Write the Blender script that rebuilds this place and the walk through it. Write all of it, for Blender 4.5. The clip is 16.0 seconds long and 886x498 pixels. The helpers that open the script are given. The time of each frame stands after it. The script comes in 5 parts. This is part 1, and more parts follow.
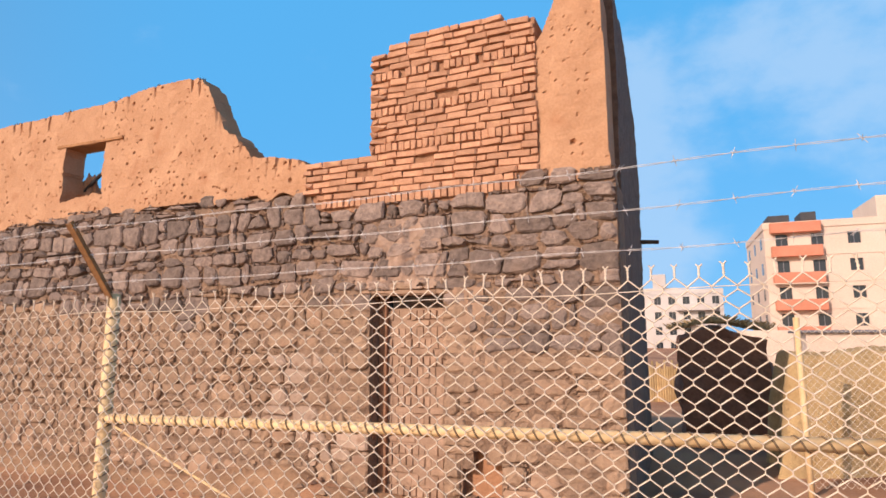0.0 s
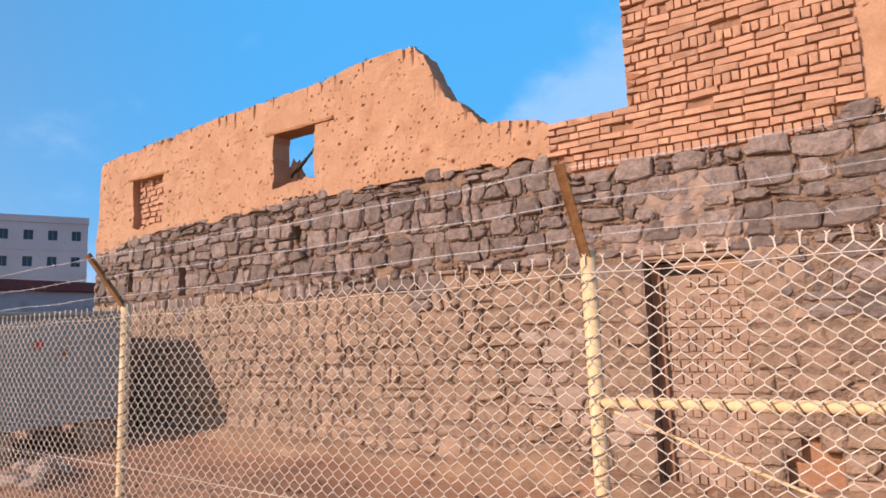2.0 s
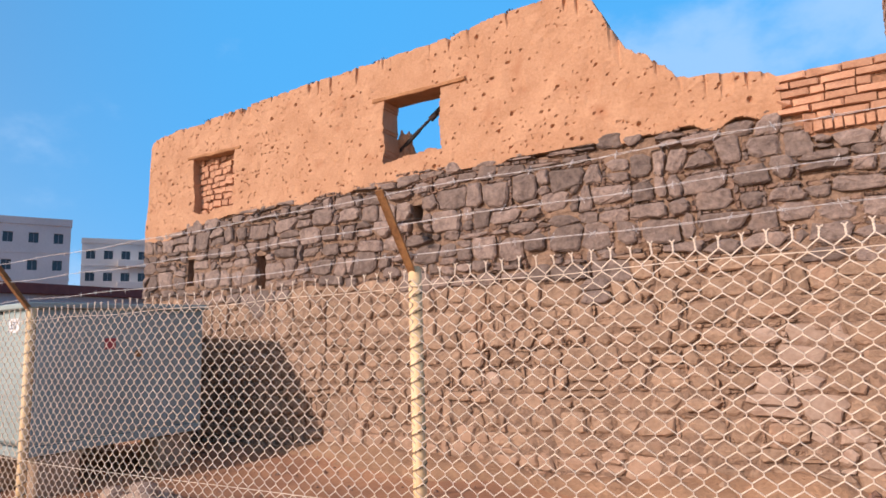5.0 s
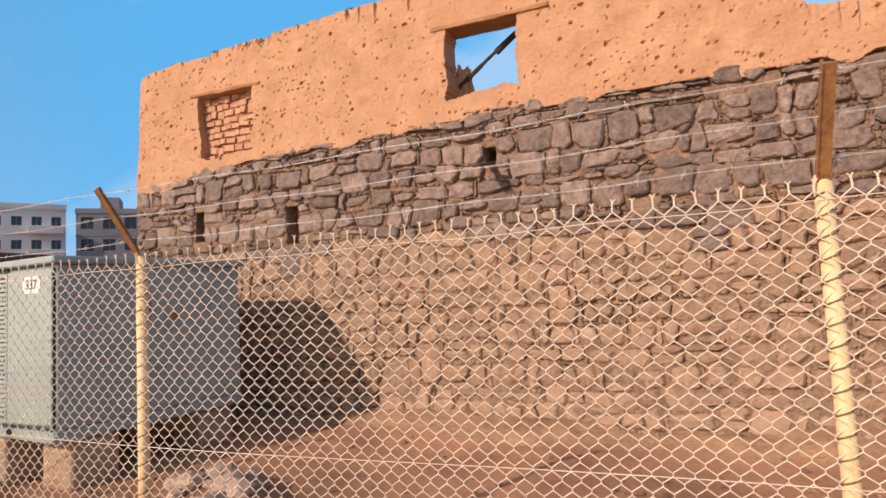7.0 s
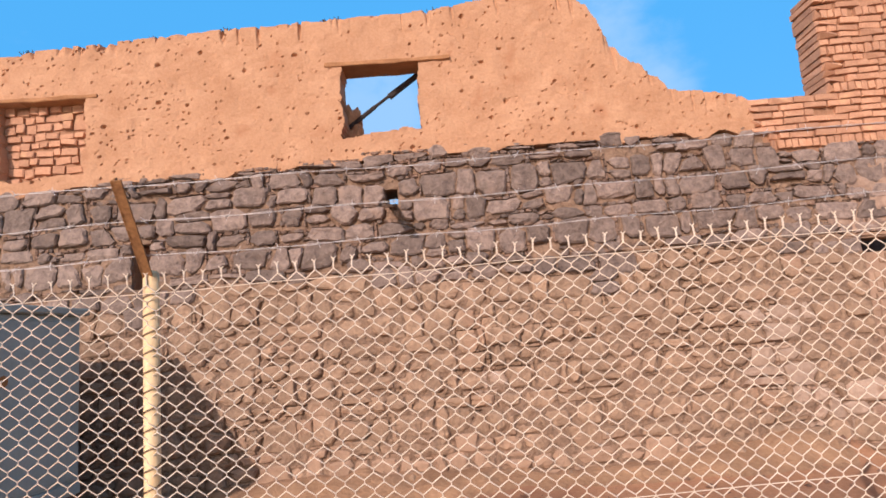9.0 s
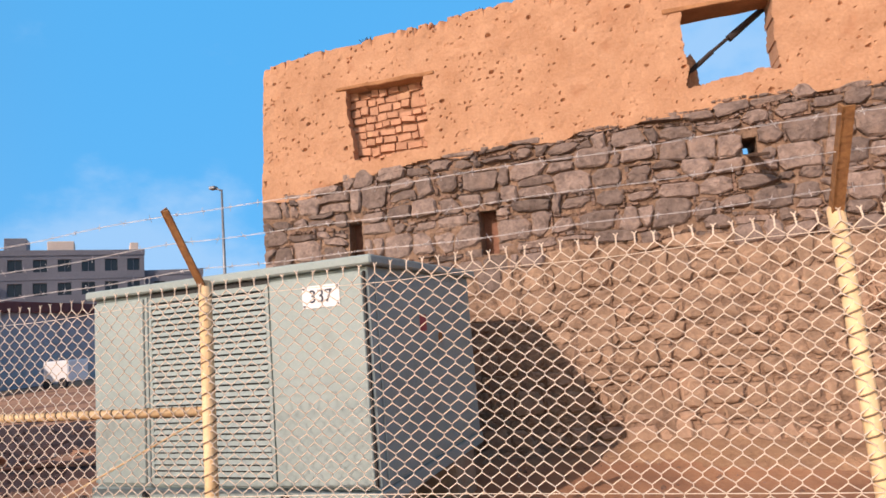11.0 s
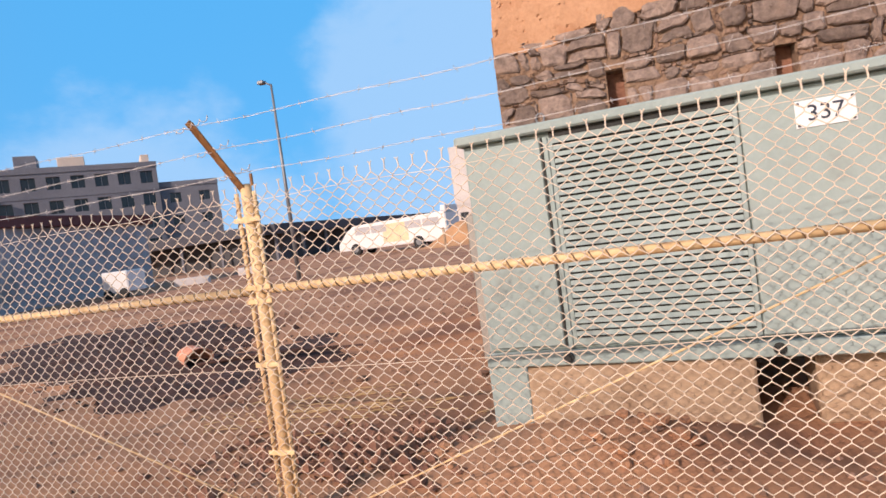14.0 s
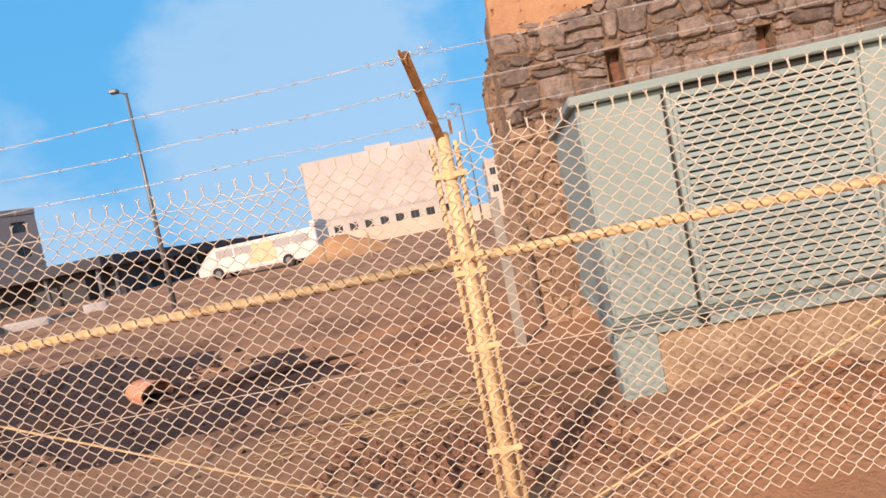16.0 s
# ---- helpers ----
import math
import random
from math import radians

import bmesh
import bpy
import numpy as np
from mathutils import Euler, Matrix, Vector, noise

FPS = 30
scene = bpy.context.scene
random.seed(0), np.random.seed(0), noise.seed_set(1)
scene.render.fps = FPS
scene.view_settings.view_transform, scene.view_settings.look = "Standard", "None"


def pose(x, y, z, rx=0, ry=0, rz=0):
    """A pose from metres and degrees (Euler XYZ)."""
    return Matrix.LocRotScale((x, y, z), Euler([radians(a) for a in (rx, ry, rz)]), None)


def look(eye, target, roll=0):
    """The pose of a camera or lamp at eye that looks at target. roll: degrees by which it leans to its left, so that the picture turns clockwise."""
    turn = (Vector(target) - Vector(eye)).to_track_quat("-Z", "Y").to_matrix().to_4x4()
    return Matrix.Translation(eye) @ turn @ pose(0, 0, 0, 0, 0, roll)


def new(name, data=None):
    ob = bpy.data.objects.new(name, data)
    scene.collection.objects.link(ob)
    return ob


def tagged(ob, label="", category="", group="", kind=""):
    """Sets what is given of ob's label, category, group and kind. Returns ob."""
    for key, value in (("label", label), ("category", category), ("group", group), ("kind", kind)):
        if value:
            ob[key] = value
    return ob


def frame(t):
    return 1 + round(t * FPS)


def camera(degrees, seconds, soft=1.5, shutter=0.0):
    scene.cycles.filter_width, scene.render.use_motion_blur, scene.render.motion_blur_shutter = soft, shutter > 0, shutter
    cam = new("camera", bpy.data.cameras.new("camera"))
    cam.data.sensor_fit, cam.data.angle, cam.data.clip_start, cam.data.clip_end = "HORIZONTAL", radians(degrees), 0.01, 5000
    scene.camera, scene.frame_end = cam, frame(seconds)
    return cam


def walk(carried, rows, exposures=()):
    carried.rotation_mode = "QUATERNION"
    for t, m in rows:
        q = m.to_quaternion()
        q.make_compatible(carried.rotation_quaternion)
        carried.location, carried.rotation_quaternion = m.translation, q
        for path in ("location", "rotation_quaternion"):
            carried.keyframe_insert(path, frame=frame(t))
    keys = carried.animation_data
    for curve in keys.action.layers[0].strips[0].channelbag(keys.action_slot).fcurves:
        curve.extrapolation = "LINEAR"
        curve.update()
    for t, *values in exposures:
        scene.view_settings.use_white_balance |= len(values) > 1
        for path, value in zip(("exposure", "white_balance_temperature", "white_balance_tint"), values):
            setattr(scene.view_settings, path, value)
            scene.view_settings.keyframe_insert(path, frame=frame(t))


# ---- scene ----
cam = camera(73.2, 16.0, soft=1.65)
PATH = [
    (0, (2.249, -5.54, 1.545), (1.463, -3.724, 1.84), -0.2),
    (0.5, (1.777, -5.552, 1.554), (0.928, -3.765, 1.85), -0.7),
    (1, (1.345, -5.662, 1.544), (0.441, -3.897, 1.803), -0.9),
    (1.5, (0.951, -5.719, 1.513), (-0.04, -3.999, 1.754), -1.5),
    (2, (0.512, -5.787, 1.509), (-0.573, -4.124, 1.749), -2.1),
    (2.5, (0.153, -5.786, 1.546), (-0.947, -4.131, 1.774), -2.6),
    (3, (-0.232, -5.736, 1.564), (-1.259, -4.04, 1.826), -2.2),
    (3.5, (-0.592, -5.77, 1.529), (-1.611, -4.071, 1.803), -1.7),
    (4, (-0.95, -5.716, 1.502), (-1.921, -3.986, 1.759), -1.8),
    (4.5, (-1.393, -5.741, 1.453), (-2.387, -4.038, 1.788), -1.8),
    (5, (-1.854, -5.826, 1.422), (-2.874, -4.127, 1.692), -1.8),
    (5.2, (-2.012, -5.848, 1.413), (-3.03, -4.141, 1.636), -2.2),
    (7.5, (-3.979, -5.985, 1.367), (-4.583, -4.082, 1.49), -2.9),
    (8, (-4.282, -5.936, 1.388), (-4.376, -3.941, 1.493), -4.6),
    (8.5, (-4.69, -5.978, 1.328), (-4.66, -4.009, 1.675), -4.0),
    (9, (-5.161, -6.054, 1.308), (-5.178, -4.077, 1.61), -4.7),
    (9.5, (-5.721, -6.091, 1.328), (-5.929, -4.127, 1.64), -4.8),
    (10, (-6.297, -6.177, 1.371), (-6.815, -4.289, 1.784), -3.4),
    (10.2, (-6.462, -6.201, 1.378), (-6.994, -4.317, 1.786), -3.7),
    (12.3, (-8.268, -6.299, 1.268), (-8.827, -4.38, 1.211), -6.7),
    (12.5, (-8.491, -6.331, 1.26), (-9.052, -4.412, 1.188), -6.5),
    (13, (-8.975, -6.42, 1.254), (-9.508, -4.495, 1.171), -7.5),
    (13.5, (-9.497, -6.399, 1.271), (-10.065, -4.482, 1.221), -7.2),
    (14, (-9.991, -6.431, 1.275), (-10.575, -4.52, 1.201), -7.8),
    (14.5, (-10.438, -6.351, 1.264), (-10.803, -4.386, 1.184), -8.5),
    (15, (-10.889, -6.34, 1.289), (-11.27, -4.377, 1.248), -11.7),
    (15.5, (-11.293, -6.374, 1.29), (-11.474, -4.384, 1.209), -12.1),
    (16, (-11.734, -6.348, 1.278), (-11.826, -4.353, 1.171), -11.5),
]
walk(cam, [(t, look(eye, target, roll)) for t, eye, target, roll in PATH], [(0, 0.04, 6850, 20), (1, 0.04, 6500, 20), (4.5, 0.04, 6250, 20), (5.2, 0.04, 6420, 20), (7.5, 0.04, 7100, 20), (8.0, 0.04, 6500, 20), (9, 0.04, 6330, 20), (10, 0.04, 6720, 20), (13, 0.04, 6600, 20), (14.5, 0.04, 6750, 20), (16, 0.04, 7150, 20)])

# ---- light ----
SUN_TRAVEL = Vector((0.482, 1.0, -0.585))
sun = new("sun", bpy.data.lights.new("sun", "SUN"))
sun.data.energy, sun.data.angle, sun.data.color = 4.0, radians(0.5), (1.0, 0.85, 0.73)
sun.matrix_world = look((-20, -40, 30), Vector((-20, -40, 30)) + SUN_TRAVEL)

world = bpy.data.worlds.new("world")
scene.world = world
world.use_nodes = True
wn, wl = world.node_tree.nodes, world.node_tree.links
wn.clear()
w_out = wn.new("ShaderNodeOutputWorld")
w_bg = wn.new("ShaderNodeBackground")
w_bg.inputs["Strength"].default_value = 0.14
w_sky = wn.new("ShaderNodeTexSky")
w_sky.sky_type, w_sky.sun_disc = "NISHITA", False
w_sky.sun_elevation, w_sky.sun_rotation = radians(27.8), radians(205.7)
w_sky.air_density, w_sky.dust_density, w_sky.ozone_density = 1.0, 1.1, 1.2
w_tint = wn.new("ShaderNodeMix")
w_tint.data_type, w_tint.blend_type = "RGBA", "MULTIPLY"
w_tint.inputs["Factor"].default_value = 1.0
w_tint.inputs["B"].default_value = (1.0, 0.95, 0.88, 1)
w_co = wn.new("ShaderNodeTexCoord")
w_map = wn.new("ShaderNodeMapping")
w_map.inputs["Location"].default_value = (3.1, 0.4, 1.2)
w_map.inputs["Scale"].default_value = (1.0, 1.0, 1.6)
w_noise = wn.new("ShaderNodeTexNoise")
w_noise.inputs["Scale"].default_value, w_noise.inputs["Detail"].default_value = 6.0, 10
w_noise.inputs["Roughness"].default_value = 0.58
w_ramp = wn.new("ShaderNodeMapRange")
w_ramp.interpolation_type = "SMOOTHSTEP"
w_ramp.inputs["From Min"].default_value, w_ramp.inputs["From Max"].default_value = 0.66, 1.04
w_ramp.inputs["To Max"].default_value = 0.62
w_mix = wn.new("ShaderNodeMix")
w_mix.data_type = "RGBA"
w_mix.inputs["B"].default_value = (3.2, 5.0, 6.8, 1)
wl.new(w_co.outputs["Generated"], w_map.inputs["Vector"])
wl.new(w_map.outputs["Vector"], w_noise.inputs["Vector"])
total = w_noise.outputs["Fac"]
# cloud banks: azimuth, elevation, half width in degrees, weight
for az, el, wide, weight in ((13, 22, 13, 0.50), (-13, 12, 17, 0.80), (-42, 4, 16, 0.40), (-3, 24, 11, 0.2), (-76, 6, 30, 0.17)):
    az, el = radians(az), radians(el)
    w_dot = wn.new("ShaderNodeVectorMath")
    w_dot.operation = "DOT_PRODUCT"
    w_dot.inputs[1].default_value = (math.sin(az) * math.cos(el), math.cos(az) * math.cos(el), math.sin(el))
    wl.new(w_co.outputs["Generated"], w_dot.inputs[0])
    w_lobe = wn.new("ShaderNodeMapRange")
    w_lobe.inputs["From Min"].default_value, w_lobe.inputs["From Max"].default_value = math.cos(radians(wide)), 1.0
    w_lobe.inputs["To Max"].default_value = weight
    wl.new(w_dot.outputs["Value"], w_lobe.inputs["Value"])
    w_sum = wn.new("ShaderNodeMath")
    wl.new(total, w_sum.inputs[0])
    wl.new(w_lobe.outputs["Result"], w_sum.inputs[1])
    total = w_sum.outputs[0]
# pale haze low over the horizon
w_sep = wn.new("ShaderNodeSeparateXYZ")
wl.new(w_co.outputs["Generated"], w_sep.inputs[0])
w_low = wn.new("ShaderNodeMapRange")
w_low.inputs["From Min"].default_value, w_low.inputs["From Max"].default_value = 0.24, 0.03
w_low.inputs["To Max"].default_value = 0.28
wl.new(w_sep.outputs["Z"], w_low.inputs["Value"])
w_sum = wn.new("ShaderNodeMath")
wl.new(total, w_sum.inputs[0])
wl.new(w_low.outputs["Result"], w_sum.inputs[1])
wl.new(w_sum.outputs[0], w_ramp.inputs["Value"])
wl.new(w_ramp.outputs["Result"], w_mix.inputs["Factor"])
wl.new(w_sky.outputs["Color"], w_tint.inputs["A"])
w_even = wn.new("ShaderNodeMix")
w_even.data_type = "RGBA"
w_even.inputs["B"].default_value = (0.47, 3.5, 7.0, 1)
w_away = wn.new("ShaderNodeVectorMath")
w_away.operation = "DOT_PRODUCT"
w_away.inputs[1].default_value = Vector((0.482, 1.0, 0.0)).normalized()
wl.new(w_co.outputs["Generated"], w_away.inputs[0])
w_clear = wn.new("ShaderNodeMapRange")
w_clear.interpolation_type = "SMOOTHSTEP"
w_clear.inputs["From Min"].default_value, w_clear.inputs["From Max"].default_value = -0.75, 0.35
w_clear.inputs["To Max"].default_value = 0.85
wl.new(w_away.outputs["Value"], w_clear.inputs["Value"])
w_high = wn.new("ShaderNodeMapRange")
w_high.interpolation_type = "SMOOTHSTEP"
w_high.inputs["From Min"].default_value, w_high.inputs["From Max"].default_value = 0.9, 0.58
wl.new(w_sep.outputs["Z"], w_high.inputs["Value"])
w_deep = wn.new("ShaderNodeMath")
w_deep.operation = "MULTIPLY"
wl.new(w_clear.outputs["Result"], w_deep.inputs[0])
wl.new(w_high.outputs["Result"], w_deep.inputs[1])
wl.new(w_deep.outputs[0], w_even.inputs["Factor"])
wl.new(w_tint.outputs["Result"], w_even.inputs["A"])
wl.new(w_even.outputs["Result"], w_mix.inputs["A"])
wl.new(w_mix.outputs["Result"], w_bg.inputs["Color"])
wl.new(w_bg.outputs["Background"], w_out.inputs["Surface"])


# ---- materials ----
def surface(name, dark, light, rough=0.9, metal=0.0, fine=60.0, coarse=3.0, bump=0.3, spread=0.0, stain=None, stain_scale=1.2, stain_at=0.6, depth=0.01):
    """A two-scale procedural surface. spread: brightness change from piece to piece. stain: a third colour in patches."""
    m = bpy.data.materials.new(name)
    m.use_nodes = True
    n, l = m.node_tree.nodes, m.node_tree.links
    b = n["Principled BSDF"]
    b.inputs["Roughness"].default_value, b.inputs["Metallic"].default_value = rough, metal
    geo = n.new("ShaderNodeNewGeometry")
    big, small = n.new("ShaderNodeTexNoise"), n.new("ShaderNodeTexNoise")
    big.inputs["Scale"].default_value, big.inputs["Detail"].default_value = coarse, 4
    small.inputs["Scale"].default_value, small.inputs["Detail"].default_value = fine, 5
    small.inputs["Roughness"].default_value = 0.65
    l.new(geo.outputs["Position"], big.inputs["Vector"])
    l.new(geo.outputs["Position"], small.inputs["Vector"])
    both = n.new("ShaderNodeMath")
    both.operation = "ADD"
    l.new(big.outputs["Fac"], both.inputs[0])
    l.new(small.outputs["Fac"], both.inputs[1])
    ramp = n.new("ShaderNodeMapRange")
    ramp.inputs["From Min"].default_value, ramp.inputs["From Max"].default_value = 0.7, 1.3
    l.new(both.outputs[0], ramp.inputs["Value"])
    mix = n.new("ShaderNodeMix")
    mix.data_type = "RGBA"
    mix.inputs["A"].default_value, mix.inputs["B"].default_value = (*dark, 1), (*light, 1)
    l.new(ramp.outputs["Result"], mix.inputs["Factor"])
    colour = mix.outputs["Result"]
    if stain:
        sn = n.new("ShaderNodeTexNoise")
        sn.inputs["Scale"].default_value, sn.inputs["Detail"].default_value = stain_scale, 6
        l.new(geo.outputs["Position"], sn.inputs["Vector"])
        sr = n.new("ShaderNodeMapRange")
        sr.inputs["From Min"].default_value, sr.inputs["From Max"].default_value = stain_at - 0.06, stain_at + 0.08
        l.new(sn.outputs["Fac"], sr.inputs["Value"])
        sm = n.new("ShaderNodeMix")
        sm.data_type = "RGBA"
        sm.inputs["B"].default_value = (*stain, 1)
        l.new(sr.outputs["Result"], sm.inputs["Factor"])
        l.new(colour, sm.inputs["A"])
        colour = sm.outputs["Result"]
    if spread:
        info = n.new("ShaderNodeObjectInfo")
        vary = n.new("ShaderNodeMath")
        vary.operation = "ADD"
        l.new(info.outputs["Random"], vary.inputs[0])
        l.new(geo.outputs["Random Per Island"], vary.inputs[1])
        frac = n.new("ShaderNodeMath")
        frac.operation = "FRACT"
        l.new(vary.outputs[0], frac.inputs[0])
        rng = n.new("ShaderNodeMapRange")
        rng.inputs["To Min"].default_value, rng.inputs["To Max"].default_value = 1 - spread, 1 + spread
        l.new(frac.outputs[0], rng.inputs["Value"])
        hsv = n.new("ShaderNodeHueSaturation")
        l.new(rng.outputs["Result"], hsv.inputs["Value"])
        l.new(colour, hsv.inputs["Color"])
        colour = hsv.outputs["Color"]
    l.new(colour, b.inputs["Base Color"])
    if bump:
        bp = n.new("ShaderNodeBump")
        bp.inputs["Strength"].default_value, bp.inputs["Distance"].default_value = bump, depth
        l.new(both.outputs[0], bp.inputs["Height"])
        l.new(bp.outputs["Normal"], b.inputs["Normal"])
    return m


M_MUD = surface("mud_plaster", (0.43, 0.222, 0.116), (0.57, 0.328, 0.189), 0.96, fine=38, coarse=2.6, bump=0.55, depth=0.012, stain=(0.42, 0.195, 0.098), stain_scale=2.4, stain_at=0.67)
M_BASALT = surface("basalt", (0.135, 0.098, 0.080), (0.33, 0.247, 0.199), 0.88, fine=30, coarse=11, bump=1.0, depth=0.02, spread=0.34, stain=(0.29, 0.205, 0.155), stain_scale=4, stain_at=0.64)
M_DUSTED = surface("mud_dusted_stone", (0.255, 0.164, 0.104), (0.44, 0.294, 0.190), 0.95, fine=26, coarse=12, bump=1.0, depth=0.022, spread=0.14, stain=(0.40, 0.25, 0.16), stain_scale=2.5, stain_at=0.62)
M_PALE = surface("pale_limewashed_stone", (0.33, 0.23, 0.165), (0.50, 0.365, 0.27), 0.95, fine=30, coarse=5, bump=0.6, spread=0.12, stain=(0.30, 0.19, 0.13), stain_scale=5, stain_at=0.6)
M_MORTAR = surface("mud_mortar", (0.20, 0.127, 0.083), (0.375, 0.245, 0.16), 0.98, fine=34, coarse=12, bump=1.0, depth=0.03)
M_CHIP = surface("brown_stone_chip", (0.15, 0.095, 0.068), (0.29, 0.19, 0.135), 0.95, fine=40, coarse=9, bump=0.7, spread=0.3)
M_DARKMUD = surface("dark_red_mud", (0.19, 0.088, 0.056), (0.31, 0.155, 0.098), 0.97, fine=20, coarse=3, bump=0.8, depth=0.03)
M_PATCH = surface("crumbling_lime_render", (0.29, 0.185, 0.125), (0.48, 0.34, 0.25), 0.95, fine=22, coarse=7, bump=0.9, depth=0.02, stain=(0.17, 0.12, 0.10), stain_scale=6, stain_at=0.58)
M_JOINT = surface("mud_brick_joint", (0.30, 0.155, 0.085), (0.44, 0.24, 0.14), 0.97, fine=30, coarse=8, bump=0.9, depth=0.02)
M_BRICK = surface("fired_brick", (0.42, 0.212, 0.12), (0.60, 0.335, 0.203), 0.92, fine=50, coarse=7, bump=0.5, spread=0.16, stain=(0.62, 0.36, 0.2), stain_scale=5, stain_at=0.66)
M_GROUND = surface("red_earth", (0.365, 0.177, 0.090), (0.535, 0.286, 0.156), 0.97, fine=25, coarse=0.7, bump=0.7, depth=0.03, stain=(0.26, 0.122, 0.068), stain_scale=0.5, stain_at=0.54)
M_PEBBLE = surface("earth_clods", (0.15, 0.080, 0.052), (0.37, 0.22, 0.15), 0.95, fine=20, coarse=9, bump=0.4, spread=0.35)
M_ASH = surface("burnt_debris", (0.028, 0.013, 0.010), (0.095, 0.046, 0.035), 0.95, fine=22, coarse=4, bump=0.8, depth=0.03, spread=0.5)
M_CREAM = surface("cream_paint", (0.67, 0.455, 0.22), (0.81, 0.60, 0.34), 0.6, fine=50, coarse=9, bump=0.15, stain=(0.36, 0.17, 0.06), stain_scale=7, stain_at=0.70)
M_WIRE = surface("cream_coated_wire", (0.68, 0.56, 0.42), (0.82, 0.71, 0.57), 0.5, fine=40, coarse=6, bump=0.0)
# tie wire, its colour darkened to carry its shadow bands as well
M_TIE = surface("dull_tie_wire", (0.14, 0.095, 0.055), (0.28, 0.19, 0.11), 0.6, metal=0.3, fine=40, coarse=8, bump=0.0)
M_RUST = surface("rusty_angle_iron", (0.20, 0.092, 0.035), (0.42, 0.215, 0.08), 0.8, metal=0.2, fine=60, coarse=14, bump=0.4)
M_GALV = surface("galvanised_barbed_wire", (0.50, 0.48, 0.46), (0.74, 0.71, 0.68), 0.5, metal=0.3, fine=40, coarse=10, bump=0.0)
M_CAB = surface("grey_green_enamel", (0.255, 0.325, 0.305), (0.335, 0.41, 0.388), 0.68, fine=35, coarse=1.6, bump=0.06, stain=(0.24, 0.28, 0.255), stain_scale=3, stain_at=0.66)
# near-black for the shade in cabinet gaps, and for the lugs
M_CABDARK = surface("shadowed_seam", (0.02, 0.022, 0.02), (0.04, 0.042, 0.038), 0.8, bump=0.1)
M_PLATE = surface("white_enamel_plate", (0.74, 0.75, 0.74), (0.84, 0.85, 0.85), 0.4, bump=0.0)
M_INK = surface("dark_blue_ink", (0.02, 0.03, 0.05), (0.04, 0.05, 0.08), 0.5, bump=0.0)
M_RED = surface("faded_red_sticker", (0.35, 0.05, 0.06), (0.5, 0.10, 0.10), 0.6, bump=0.0)
M_CONC = surface("dusty_concrete", (0.30, 0.20, 0.125), (0.48, 0.34, 0.22), 0.95, fine=40, coarse=4, bump=0.5)
M_GREYCONC = surface("grey_concrete", (0.30, 0.28, 0.25), (0.46, 0.43, 0.38), 0.9, fine=40, coarse=3, bump=0.4)
M_WOOD = surface("weathered_timber", (0.055, 0.034, 0.022), (0.15, 0.09, 0.055), 0.85, fine=70, coarse=9, bump=0.5)
M_CHAR = surface("blackened_timber", (0.018, 0.014, 0.014), (0.055, 0.042, 0.038), 0.85, fine=70, coarse=9, bump=0.5)
M_REVEALSHADE = surface("brown_mud_caked_timber", (0.24, 0.118, 0.062), (0.37, 0.19, 0.108), 0.9, fine=60, coarse=9, bump=0.5)
M_LINTEL = surface("mud_stained_timber", (0.30, 0.14, 0.06), (0.46, 0.23, 0.10), 0.9, fine=60, coarse=9, bump=0.5)
M_ORANGE = surface("faded_orange_plastic", (0.62, 0.24, 0.13), (0.80, 0.38, 0.24), 0.6, fine=30, coarse=8, bump=0.2)
M_WALLWHITE = surface("white_render", (0.48, 0.445, 0.42), (0.64, 0.605, 0.575), 0.9, fine=8, coarse=0.25, bump=0.1)
M_WALLGREY = surface("grey_render", (0.135, 0.138, 0.158), (0.215, 0.215, 0.235), 0.9, fine=6, coarse=0.2, bump=0.1)
M_WALLBEIGE = surface("beige_render", (0.60, 0.47, 0.37), (0.74, 0.61, 0.50), 0.9, fine=8, coarse=0.25, bump=0.1)
M_ORANGEPANEL = surface("orange_balcony_panel", (0.52, 0.19, 0.11), (0.66, 0.27, 0.17), 0.8, fine=8, coarse=0.6, bump=0.1)
M_MAROON = surface("maroon_roof_edge", (0.10, 0.02, 0.018), (0.17, 0.04, 0.03), 0.7, bump=0.1)
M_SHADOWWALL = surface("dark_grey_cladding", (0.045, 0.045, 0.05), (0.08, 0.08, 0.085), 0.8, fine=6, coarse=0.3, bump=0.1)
M_BLUEWALL = surface("pale_blue_grey_render", (0.43, 0.41, 0.41), (0.55, 0.53, 0.53), 0.85, fine=8, coarse=0.3, bump=0.1)
M_HALLWALL = surface("dusty_grey_hall_render", (0.33, 0.30, 0.31), (0.43, 0.40, 0.41), 0.85, fine=8, coarse=0.3, bump=0.1, stain=(0.27, 0.235, 0.23), stain_scale=0.6, stain_at=0.56)
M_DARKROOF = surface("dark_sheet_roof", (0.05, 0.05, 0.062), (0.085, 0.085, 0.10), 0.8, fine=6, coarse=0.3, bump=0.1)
M_TYRE = surface("black_rubber", (0.015, 0.015, 0.016), (0.03, 0.03, 0.03), 0.8, bump=0.1)
M_BUS = surface("white_coach_paint", (0.70, 0.69, 0.67), (0.80, 0.79, 0.77), 0.35, fine=5, coarse=0.5, bump=0.0)
M_BUSPANE = surface("curtained_coach_glass", (0.40, 0.39, 0.40), (0.52, 0.50, 0.50), 0.15, fine=5, coarse=1.5, bump=0.0)
M_BUSGOLD = surface("golden_livery", (0.66, 0.50, 0.27), (0.78, 0.66, 0.45), 0.4, bump=0.0)
M_STEEL = surface("grey_steel_pole", (0.16, 0.17, 0.18), (0.26, 0.27, 0.28), 0.5, metal=0.4, bump=0.05)
